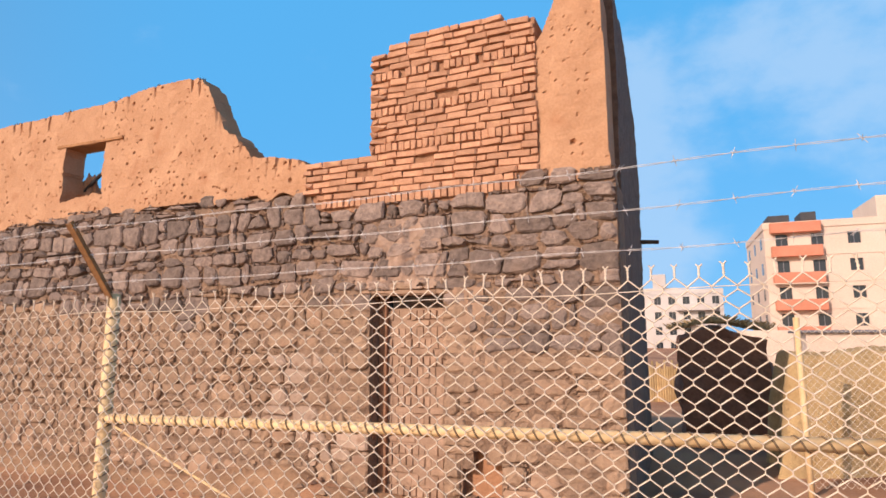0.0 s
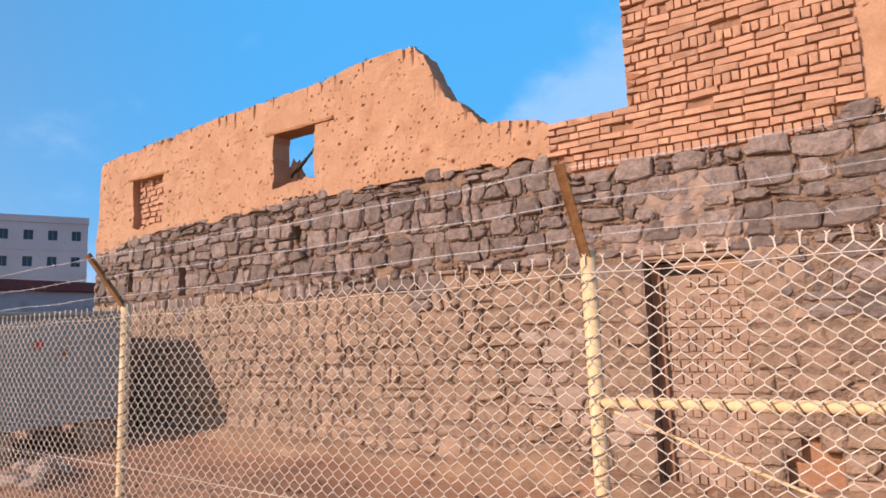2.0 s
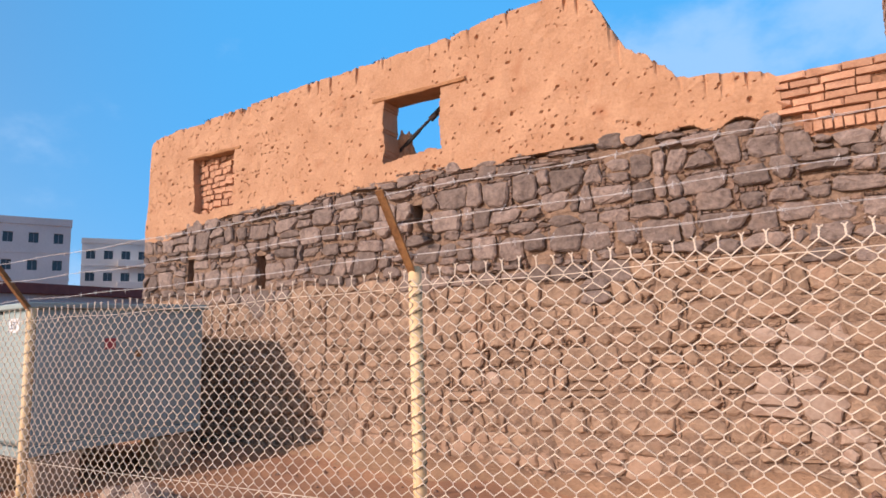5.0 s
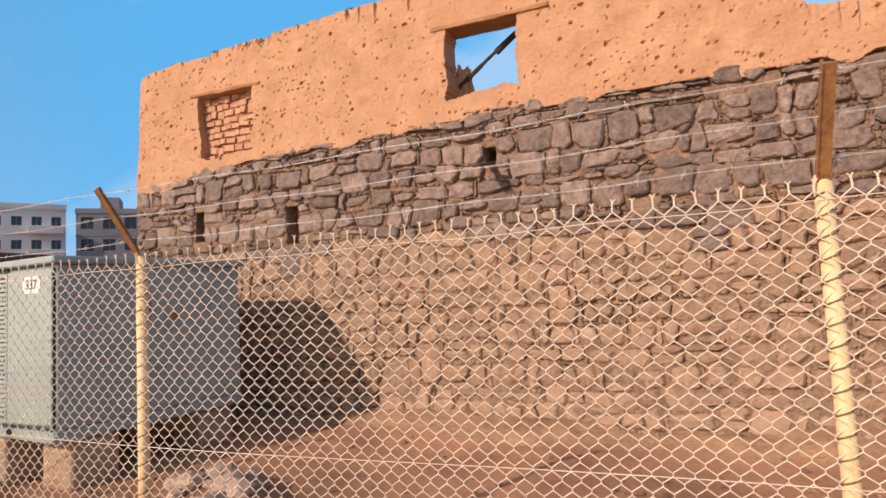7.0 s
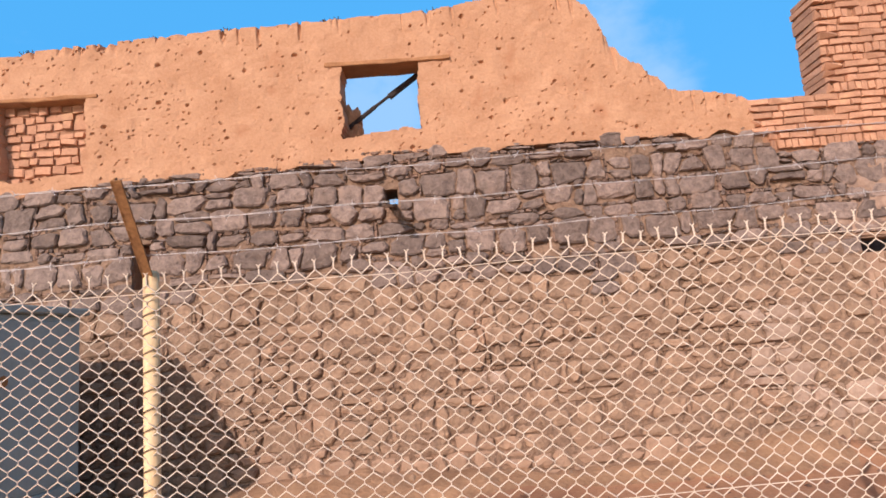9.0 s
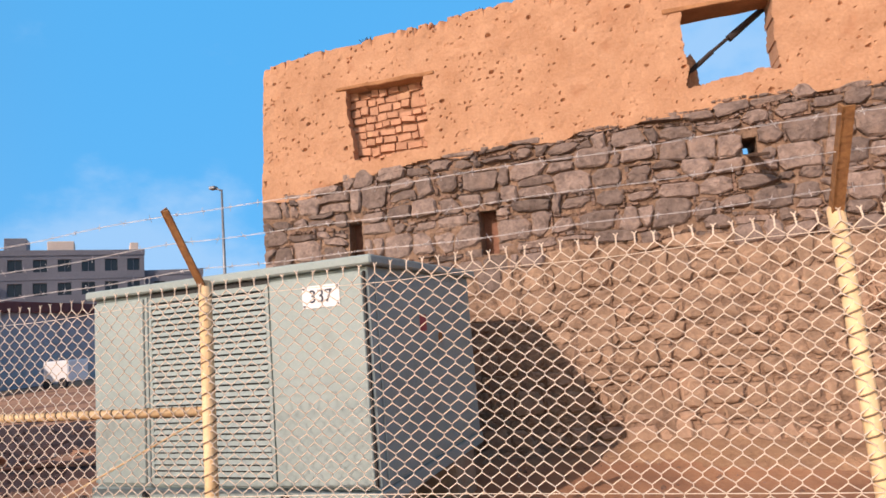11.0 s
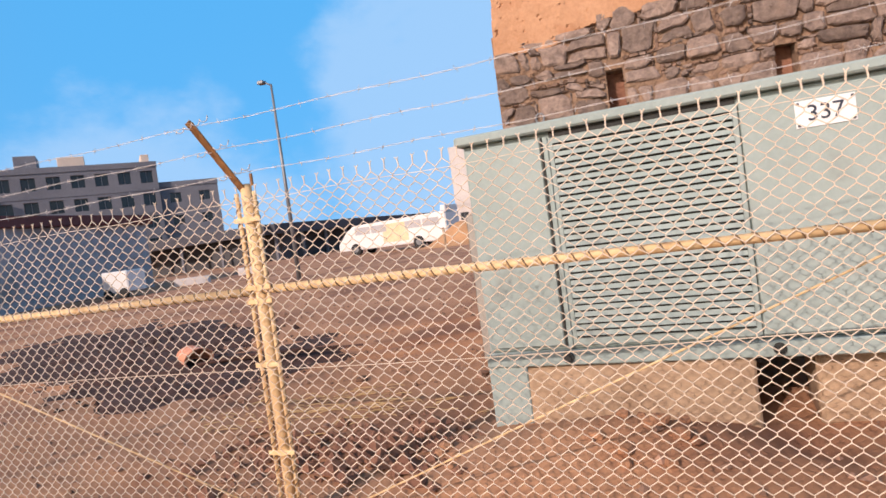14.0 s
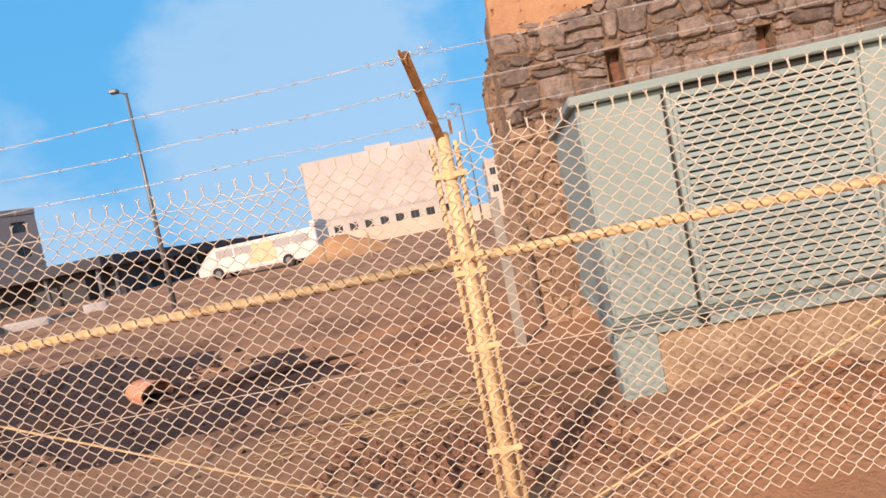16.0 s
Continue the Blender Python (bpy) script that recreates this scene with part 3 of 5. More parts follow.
tagged(part("rain_spout", spout_bm, M_WOOD), "dark timber rain spout jutting from the stone wall", "rain spout")
spout2 = bmesh.new()
tube(spout2, (1.35, 3.3, 2.90), (1.74, 3.35, 2.88), 0.035, 8, 0.028)
tagged(part("roof_beam_end", spout2, M_WOOD), "dark timber beam end jutting from the side wall", "beam")


def patch(name, x0, x1, z0, z1, edge, depth, seed, material):
    """A thin crust of render with a ragged outline."""
    step = 0.022
    xs, zs = np.arange(x0, x1, step), np.arange(z0, z1, step)
    X, Z = np.meshgrid(xs, zs, indexing="ij")
    u, v = (X - (x0 + x1) / 2) / ((x1 - x0) / 2), (Z - (z0 + z1) / 2) / ((z1 - z0) / 2)
    inside = (np.abs(u) ** 2.4 + np.abs(v) ** 2.4 + edge * (0.6 * lattice(X, Z, 0.2, seed) + 0.5 * lattice(X, Z, 0.07, seed + 4))) < 0.85
    Y = -depth - 0.018 * lattice(X, Z, 0.12, seed + 1) - 0.008 * lattice(X, Z, 0.05, seed + 2)
    idx = np.arange(X.size).reshape(X.shape)
    faces = [(idx[i, j], idx[i + 1, j], idx[i + 1, j + 1], idx[i, j + 1]) for i in range(len(xs) - 1) for j in range(len(zs) - 1) if inside[i, j] and inside[i + 1, j + 1]]
    me = mesh_of(name, np.stack([X, Y, Z], -1).reshape(-1, 3), faces, material)
    ob = new(name, me)
    so = ob.modifiers.new("thick", "SOLIDIFY")
    so.thickness, so.offset = 0.04, -1
    return ob


tagged(patch("wall_render_patch", -1.32, 0.10, 2.05, 2.40, 0.9, 0.008, 210, M_PATCH), "crumbling pale lime render over the door lintel", "render", kind="structure")
tagged(patch("wall_render_patch", -1.02, -0.14, 2.20, 2.80, 1.2, 0.004, 220, M_PATCH), "crumbling pale lime render over the door lintel", "render", kind="structure")
tagged(patch("wall_render_patch", -0.155, 0.36, 1.1, 2.06, 1.1, 0.012, 230, M_TAN), "tan mud smear beside the blocked doorway", "render", kind="structure")


# ---- substation cabinet ----
def cabinet():
    L, D, Z0, Z1 = 2.41, 1.93, 0.30, 1.77
    c = thing("substation_cabinet", (-10.958, -2.60, 0), "grey-green metal electrical substation cabinet on concrete blocks", "electrical cabinet", turn=-4.9)
    part("body", boxed(0.02, L - 0.02, 0.02, D, Z0 + 0.10, Z1, 0.008), M_CAB, c)
    lid = bmesh.new()
    box(lid, -0.022, L + 0.04, -0.042, D + 0.05, Z1 + 0.003, Z1 + 0.065, 0.012)
    part("lid", lid, M_CAB, c)
    part("base_rail", boxed(0.0, L, -0.015, D, Z0, Z0 + 0.097, 0.008), M_CAB, c)
    door = part("door", boxed(0.035, 0.53, -0.008, 0.018, Z0 + 0.125, Z1 - 0.035, 0.006), M_CAB, c)
    # seams and louvre backing are near-black, the gaps' shade put into colour
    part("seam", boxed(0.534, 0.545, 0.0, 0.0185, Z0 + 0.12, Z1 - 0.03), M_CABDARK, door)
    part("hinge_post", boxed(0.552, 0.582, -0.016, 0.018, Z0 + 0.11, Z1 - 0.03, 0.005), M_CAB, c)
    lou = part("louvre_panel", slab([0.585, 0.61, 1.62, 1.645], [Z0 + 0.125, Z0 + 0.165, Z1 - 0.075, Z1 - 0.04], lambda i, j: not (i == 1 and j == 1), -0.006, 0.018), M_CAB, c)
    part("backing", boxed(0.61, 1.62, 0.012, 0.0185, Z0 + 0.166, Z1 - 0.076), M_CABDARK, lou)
    n, za, zb = 30, Z0 + 0.175, Z1 - 0.085
    pitch = (zb - za) / n
    slat = finish(boxed(-0.503, 0.503, -0.002, 0.002, -pitch * 0.38, pitch * 0.38), "slat", M_CAB)
    for k in range(n):
        s = new("slat", slat)
        s.parent = lou
        s.matrix_local = pose(1.115, -0.003, za + (k + 0.5) * pitch, -28, 0, 0)
    door2 = part("door", boxed(1.655, L - 0.05, -0.008, 0.018, Z0 + 0.125, Z1 - 0.035, 0.006), M_CAB, c)
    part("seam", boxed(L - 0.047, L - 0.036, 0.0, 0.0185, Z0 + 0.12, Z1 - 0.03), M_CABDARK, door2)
    # dark strip painted for the shade under the lid
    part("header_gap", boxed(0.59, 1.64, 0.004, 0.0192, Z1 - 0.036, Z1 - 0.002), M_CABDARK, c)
    # number plate
    plate = part("number_plate", boxed(1.92, 2.20, -0.014, -0.0085, 1.535, 1.68, 0.002), M_PLATE, c, "white enamel plate reading 337")
    cu = bpy.data.curves.new("number", "FONT")
    cu.body, cu.size, cu.align_x, cu.align_y, cu.extrude = "337", 0.118, "CENTER", "CENTER", 0.0015
    tmp = bpy.data.objects.new("number", cu)
    scene.collection.objects.link(tmp)
    me = bpy.data.meshes.new_from_object(tmp.evaluated_get(bpy.context.evaluated_depsgraph_get()))
    bpy.data.objects.remove(tmp)
    me.materials.clear()
    me.materials.append(M_INK)
    num = new("number", me)
    num.parent = plate
    num.matrix_local = pose(2.06, -0.0165, 1.606, 90, 0, 0)
    for x in (1.935, 2.185):
        for z in (1.55, 1.665):
            part("screw", tube(bmesh.new(), (x, -0.0145, z), (x, -0.019, z), 0.008, 8), M_INK, plate)
    # lifting lugs
    for x in (0.545, 1.72):
        lug = bmesh.new()
        tube(lug, (x, -0.03, Z0 + 0.05), (x, -0.016, Z0 + 0.05), 0.035, 12)
        tube(lug, (x, -0.045, Z0 + 0.05), (x, -0.03, Z0 + 0.05), 0.018, 10)
        part("lifting_lug", lug, M_CABDARK, c, "dark round lifting lug")
    lv, lf = wires([[(0.55 + 0.026 * math.sin(a), 0.02, Z1 + 0.095 + 0.03 * math.cos(a)) for a in np.linspace(0, 2 * math.pi, 13)]], 0.006, 6)
    ob = new("lifting_eye", mesh_of("lifting_eye", lv, lf, M_STEEL, True))
    ob.parent = c
    # end panel
    side_door = part("side_panel", boxed(L - 0.018, L - 0.006, 0.10, D - 0.08, Z0 + 0.13, Z1 - 0.05, 0.004), M_CAB, c)
    tri = bmesh.new()
    box(tri, L - 0.0055, L - 0.003, 0.74, 0.86, 1.33, 1.45, 0.001)
    part("warning_sticker", tri, M_RED, side_door, "faded red warning sticker")
    part("rust_mark", tube(bmesh.new(), (L - 0.0055, 1.12, 1.27), (L - 0.003, 1.12, 1.27), 0.045, 9), M_RUST, side_door, "brown rust mark")
    part("leg", boxed(0.0, 0.26, 0.0, 0.05, -0.14, Z0 - 0.003, 0.006), M_CAB, c)
    part("leg", boxed(0.0, 0.05, 0.053, 0.30, -0.14, Z0 - 0.003, 0.006), M_CAB, c)
    return c


cabinet()


def block(at, size, turn, label, material=M_CONC):
    bm = boxed(-size[0] / 2, size[0] / 2, -size[1] / 2, size[1] / 2, 0, size[2], 0.02)
    bmesh.ops.subdivide_edges(bm, edges=bm.edges[:], cuts=3, use_grid_fill=True)
    for v in bm.verts:
        v.co += noise.noise_vector(v.co * 7 + Vector(at)) * 0.012
    ob = part("concrete_block", bm, material, None, "", True)
    ob.matrix_world = pose(*at, 0, 0, turn)
    return tagged(ob, label, "concrete block")


block((-10.03, -2.27, -0.16), (1.40, 0.80, 0.45), -4.9, "long dusty concrete plinth carrying the substation cabinet")
block((-8.79, -2.43, -0.14), (0.46, 0.42, 0.43), -4.9, "square dusty concrete block under the substation cabinet")
block((-8.70, -1.15, -0.14), (0.44, 0.42, 0.43), -4.9, "square dusty concrete block under the substation cabinet")
block((-10.5, -1.05, -0.14), (0.44, 0.42, 0.43), -4.9, "square dusty concrete block under the substation cabinet")


# ---- fence ----
POSTS = [(-17.6, -3.86, 1.60), (-14.68, -3.86, 1.60), (-11.76, -3.84, 1.607), (-8.895, -3.915, 1.640), (-6.30, -3.81, 1.648), (-3.27, -3.708, 1.684), (-0.263, -3.595, 1.742), (2.80, -3.49, 1.78), (5.8, -3.39, 1.80)]
fence = thing("chain_link_fence", (-6.3, -3.81, -0.1), "cream-painted chain-link fence with barbed wire on rusty arms", "fence")
FX, FY, FZ = -6.3, -3.81, -0.1
local = lambda x, y, z: (x - FX, y - FY, z - FZ)
line_y = lambda x: np.interp(x, [p[0] for p in POSTS], [p[1] for p in POSTS])
line_z = lambda x: np.interp(x, [p[0] for p in POSTS], [p[2] for p in POSTS])
ARM = Vector((0.008, -0.252, 0.300))


def post(x, y, z, double):
    bm = bmesh.new()
    tube(bm, local(x, y, -0.35), local(x, y, z), 0.029, 16)
    p = part("post", bm, M_CREAM, fence, "", True)
    part("post_cap", tube(bmesh.new(), local(x, y, z), local(x, y, z + 0.012), 0.030, 16, 0.022), M_CREAM, p)
    arm = bmesh.new()
    a, b = Vector(local(x, y, z - 0.04)), Vector(local(x, y, z)) + ARM + Vector((-0.085 if double else 0, 0, 0))
    d = (b - a).normalized()
    side_v = Vector((1, 0, 0))
    up = d.cross(side_v)
    w, h, th = 0.034, 0.034, 0.004
    for ca, cb in (((-w / 2, w / 2), (-th, th)), ((-w / 2 - th, -w / 2 + th), (-th, h))):
        vs = []
        for e in (a, b):
            for s, t in ((ca[0], cb[0]), (ca[1], cb[0]), (ca[1], cb[1]), (ca[0], cb[1])):
                vs.append(arm.verts.new(e + side_v * s + up * t))
        for f in ((0, 1, 2, 3), (7, 6, 5, 4), (0, 4, 5, 1), (1, 5, 6, 2), (2, 6, 7, 3), (3, 7, 4, 0)):
            arm.faces.new([vs[i] for i in f])
    part("arm", arm, M_RUST, p, "rusty angle-iron arm leaning outward")
    if double:
        for s in (-0.052, 0.050):
            part("tension_bar", tube(bmesh.new(), local(x + s, y - 0.012, -0.2), local(x + s, y - 0.012, z - 0.03), 0.011, 10), M_CREAM, p, "", True)
        for zc in (0.26, 0.71, 1.03, 1.10, 1.44):
            band = bmesh.new()
            tube(band, local(x, y, zc - 0.017), local(x, y, zc + 0.017), 0.036, 16)
            box(band, *(x - FX - 0.075, x - FX + 0.075), *(y - FY - 0.033, y - FY - 0.028), zc - FZ - 0.012, zc - FZ + 0.012, 0.002)
            part("clamp_band", band, M_CREAM, p, "", False)
        part("bar_end", boxed(x - FX + 0.035, x - FX + 0.047, y - FY - 0.01, y - FY + 0.002, z - FZ, z - FZ + 0.06), M_RUST, p, "rusty tension bar end")
    return p



def rail(x0, x1, z0, z1):
    bm = tube(bmesh.new(), local(x0, line_y(x0), z0), local(x1, line_y(x1), z1), 0.021, 14)
    r = part("rail", bm, M_CREAM, fence, "", True)
    tie_wire(local(x0, line_y(x0), z0), local(x1, line_y(x1), z1), 0.0225, 0.07, r)


def rod(x0, z0, x1, z1, r=0.005):
    bm = tube(bmesh.new(), local(x0, line_y(x0) - 0.005, z0), local(x1, line_y(x1) - 0.005, z1), r, 8)
    part("brace_rod", bm, M_CREAM, fence, "thin diagonal brace rod", True)


def tie_wire(a, b, radius, pitch, parent):
    a, b = np.array(a, float), np.array(b, float)
    d = b - a
    n = int(np.linalg.norm(d) / pitch * 10)
    d /= np.linalg.norm(d)
    u = np.cross(d, (0.3, 1.0, 0.2))
    u /= np.linalg.norm(u)
    w = np.cross(d, u)
    pts = [a + (b - a) * k / n + radius * (u * math.cos(k * 0.628) + w * math.sin(k * 0.628)) for k in range(n + 1)]
    # wire drawn thick and dark, so it includes its own shadow
    v, f = wires([pts], 0.0034, 5)
    o = new("tie_wire", mesh_of("tie_wire", v, f, M_TIE, True))
    o.parent = parent


for x, y, z in POSTS:
    strain = abs(x + 11.76) < 0.1
    pole = post(x, y, z, strain)
    for dx in (-0.052, 0.050) if strain else (0.0,):
        tie_wire(local(x + dx, y - (0.012 if strain else 0), 0.0), local(x + dx, y - (0.012 if strain else 0), z - 0.05), 0.0125 if strain else 0.0305, 0.07, pole)
rail(-11.76, -8.895, 1.085, 1.065)
rail(-14.68, -11.76, 1.09, 1.08)
rail(-0.263, 2.80, 1.19, 1.245)
rod(-8.92, 1.04, -11.72, -0.15)
rod(-14.6, 1.05, -11.8, -0.10)
rod(-0.2, 1.16, 2.75, 0.05)

PITCH_X, PITCH_Z = 0.070, 0.071
mesh_rng = np.random.default_rng(3)


def mesh_panel(x0, x1):
    paths = []
    n = int(round((x1 - x0) / (PITCH_X / 2)))
    for k in range(n):
        xa = x0 + (x1 - x0) * k / n
        half = (x1 - x0) / n
        zt = float(line_z(xa)) - 0.045
        rows = int((zt + 0.12) / (PITCH_Z / 2))
        zs = zt - np.arange(rows + 1) * PITCH_Z / 2
        odd = np.arange(rows + 1) % 2
        # each wire zigzags across one half pitch and hooks into its neighbour
        flip = k % 2
        xs = xa + np.where(odd == flip, 0.0, half) + 0.0016 * lattice(zs, zs * 0 + xa, 0.3, 77)
        xs = xs + 0.006 * lattice(zs * 0 + xa, zs, 0.8, 78)
        ys = line_y(xs) - 0.034 + 0.012 * lattice(xs, zs, 0.9, 79) * np.clip((zt - zs) * 4, 0, 1)
        # flatten the hooks: two points round each bend
        pts = []
        for i in range(len(zs)):
            sgn = 1 if (odd[i] == flip) else -1
            lift = 0.0025 * sgn
            if 0 < i < len(zs) - 1:
                pts.append((xs[i] - FX, ys[i] - FY + lift, zs[i] + 0.006 - FZ))
                pts.append((xs[i] - FX, ys[i] - FY - lift, zs[i] - 0.006 - FZ))
            else:
                pts.append((xs[i] - FX, ys[i] - FY, zs[i] - FZ))
        paths.append(pts)
        if odd[0] != flip:
            j = mesh_rng.uniform(-0.006, 0.006)
            h = 0.044 + mesh_rng.uniform(-0.006, 0.006)
            top = lambda dx, dy, dz: (xs[0] - FX + dx, ys[0] - FY + dy, zs[0] - FZ + dz)
            paths.append([top(-0.0015, 0.002, 0), top(0.002, -0.002, 0.25 * h), top(-0.002 + 0.3 * j, 0.002, 0.5 * h), top(0.003 + 0.5 * j, 0, 0.72 * h), top(j - 0.009, 0, h)])
            paths.append([top(0.0015, -0.002, 0), top(-0.002, 0.002, 0.25 * h), top(0.002 + 0.3 * j, -0.002, 0.5 * h), top(-0.003 + 0.5 * j, 0, 0.72 * h), top(j + 0.009, 0, h)])
    v, f = wires(paths, 0.0025, 4)
    ob = new("mesh_panel", mesh_of("mesh_panel", v, f, M_WIRE, True))
    ob.parent = fence
    tagged(ob, kind="stuff")


for a, b in zip(POSTS[:-1], POSTS[1:]):
    mesh_panel(a[0], b[0])


def strand(name, offset, drop, sag, r, barbed, material, seed):
    """A wire carried along the whole fence from post to post."""
    rnd = np.random.default_rng(seed)
    pts, paths = [], []
    for a, b in zip(POSTS[:-1], POSTS[1:]):
        for k in range(24):
            s = k / 24
            x = a[0] + (b[0] - a[0]) * s
            sagz = sag * 4 * s * (1 - s) + 0.004 * math.sin(7 * x + seed)
            pts.append((x - FX, float(line_y(x)) + offset[1] - FY, float(line_z(x)) + offset[2] - drop - sagz - FZ))
    if barbed:
        paths = []
        dense = np.array(pts)
        t = np.linspace(0, len(dense) - 1, len(dense) * 5)
        base = np.stack([np.interp(t, np.arange(len(dense)), dense[:, k]) for k in range(3)], -1)
        for ph in (0, math.pi):
            tw = base.copy()
            tw[:, 1] += 0.0022 * np.cos(t * 2.6 + ph)
            tw[:, 2] += 0.0022 * np.sin(t * 2.6 + ph)
            paths.append(tw)
        for i in range(4, len(base) - 4, 6):
            c = base[i]
            an = rnd.uniform(0, math.pi)
            for q in (0, math.pi / 2):
                d = np.array([rnd.uniform(-0.012, 0.012), math.cos(an + q) * 0.016, math.sin(an + q) * 0.016])
                paths.append([c - d, c, c + d])
            paths.append([c + np.array([0.004 * (k - 2), 0.005 * math.cos(k * 2.1), 0.005 * math.sin(k * 2.1)]) for k in range(5)])
    else:
        paths = [pts]
    v, f = wires(paths, r, 5)
    ob = new(name, mesh_of(name, v, f, material, True))
    ob.parent = fence
    return ob


for k, s in enumerate((0.20, 0.58, 0.94)):
    strand("barbed_wire", ARM * s, 0.0, 0.012, 0.0009, True, M_GALV, 11 + k)
strand("tension_wire", (0, -0.030, 0), 0.075, 0.008, 0.0017, False, M_WIRE, 20)
low = [(x - FX, float(line_y(x)) - 0.03 - FY, 0.69 + 0.012 * math.sin(x * 1.3) - FZ) for x in np.arange(-17.6, 5.8, 0.12)]
lv, lf = wires([low], 0.0019, 5)
ob = new("tension_wire", mesh_of("tension_wire", lv, lf, M_WIRE, True))
ob.parent = fence
# looped wire ends on the strain post arm
loops = []
for s in (0.20, 0.58, 0.94):
    c = np.array(local(-11.76, -3.84, 1.607)) + (np.array(ARM) + (-0.085, 0, 0)) * s
    loops.append([c + np.array([0.10 * u, 0.010 * math.cos(14 * u) - 0.02, 0.010 * math.sin(14 * u) + 0.022 * u]) for u in np.linspace(-0.9, 1.1, 30)])
lv, lf = wires(loops, 0.0022, 5)
ob = new("wire_loop", mesh_of("wire_loop", lv, lf, M_GALV, True))
ob.parent = fence

# side fence beyond the corner
side_fence = thing("side_fence", (3.17, 1.93, -0.1), "pale cream chain-link side fence beside the ruin", "fence")
SP = [(0, 0), (0.95, 0.35), (2.6, 1.0), (4.4, 1.6)]
for x, y in SP:
    part("post", tube(bmesh.new(), (x, y, -0.2), (x, y, 1.85), 0.032, 12), M_CREAM, side_fence, "", True)
paths = []
for (xa, ya), (xb, yb) in zip(SP[:-1], SP[1:]):
    ln = math.hypot(xb - xa, yb - ya)
    n = int(ln / 0.04)
    for k in range(n):
        pts = []
        for i in range(40):
            s = (k + (0 if (i + k) % 2 else 1)) / n
            pts.append((xa + (xb - xa) * s, ya + (yb - ya) * s, 1.72 - i * 0.042))
        paths.append(pts)
v, f = wires(paths, 0.0024, 4)
ob = new("mesh_panel", mesh_of("mesh_panel", v, f, M_WIRE))
ob.parent = side_fence
tagged(ob, kind="stuff")


# sunlit bank of yellow earth behind the side fence
bu, bw_ = np.meshgrid(np.linspace(0, 1, 110), np.linspace(0, 1, 34), indexing="ij")
BKX = 2.98 + 9.0 * bu + 0.10 * lattice(bw_ * 3, bu * 0, 0.5, 702)
BKY = 2.75 + 1.6 * bu * 2.2 + 1.5 * bw_ + 0.12 * lattice(BKX, bw_ * 3, 0.6, 700)
crest = 1.52 + 0.10 * lattice(BKX, BKX * 0, 0.7, 701)
BKZ = -0.16 + crest * np.minimum(1, np.minimum(bw_ * 3.4, (1 - bw_) * 3.0)) ** 0.7 * np.clip(bu * 36, 0, 1) ** 0.6 + 0.045 * lattice(BKX, bw_ * 3, 0.16, 703)
bk_i = np.arange(bu.size).reshape(bu.shape)
bk_f = np.stack([bk_i[:-1, :-1], bk_i[1:, :-1], bk_i[1:, 1:], bk_i[:-1, 1:]], -1).reshape(-1, 4)
tagged(new("earth_bank", mesh_of("earth_bank", np.stack([BKX, BKY, BKZ], -1).reshape(-1, 3), bk_f, M_YELLOW, True)), "sunlit bank of dry yellow earth behind the side fence", "earth bank")


# ---- waste ground: debris ----
def rock(name, at, size, seed, material, label, category, group="", turn=0.0, sub=2, rough=0.35):
    bm = bmesh.new()
    bmesh.ops.create_icosphere(bm, subdivisions=sub, radius=0.5)
    for v in bm.verts:
        n = noise.noise(v.co * 2.3 + Vector((seed * 3.7, seed, -seed))) + 0.5 * noise.noise(v.co * 5.1 + Vector((seed, 0, seed * 2)))
        v.co = v.co * (1 + rough * n)
        v.co = Vector((v.co.x * size[0], v.co.y * size[1], v.co.z * size[2]))
    ob = part(name, bm, material)
    ob.matrix_world = pose(at[0], at[1], ground_z(at[0], at[1]) + size[2] * 0.28, 0, 0, turn)
    return tagged(ob, label, category, group)


rk = np.random.default_rng(12)
for i in range(14):
    x, y = -7.12 + rk.normal(0, 0.26), -2.5 + rk.normal(0, 0.20)
    s = rk.uniform(0.10, 0.26)
    rock("rubble_stone", (x, y), (s * 1.3, s, s * 0.7), i + 1, M_PALE, "pale dusty broken stone in a small rubble heap", "stone", "rubble heap by the cabinet", rk.uniform(0, 360))
for i in range(16):
    x, y = rk.uniform(-11.3, -9.6), rk.uniform(-3.5, -3.05)
    s = rk.uniform(0.05, 0.11)
    rock("earth_clod", (x, y), (s * 1.2, s, s * 0.7), i + 40, M_GROUND, "reddish earth clod on the spoil heap", "clod", "spoil heap before the cabinet", rk.uniform(0, 360))
for i in range(22):
    x, y = rk.uniform(-14.0, -11.0), rk.uniform(-2.6, 0.5)
    s = rk.uniform(0.05, 0.12)
    rock("stone", (x, y), (s * 1.3, s, s * 0.6), i + 80, M_PEBBLE, "small brown stone on bare earth", "stone", "stones on the waste ground", rk.uniform(0, 360))


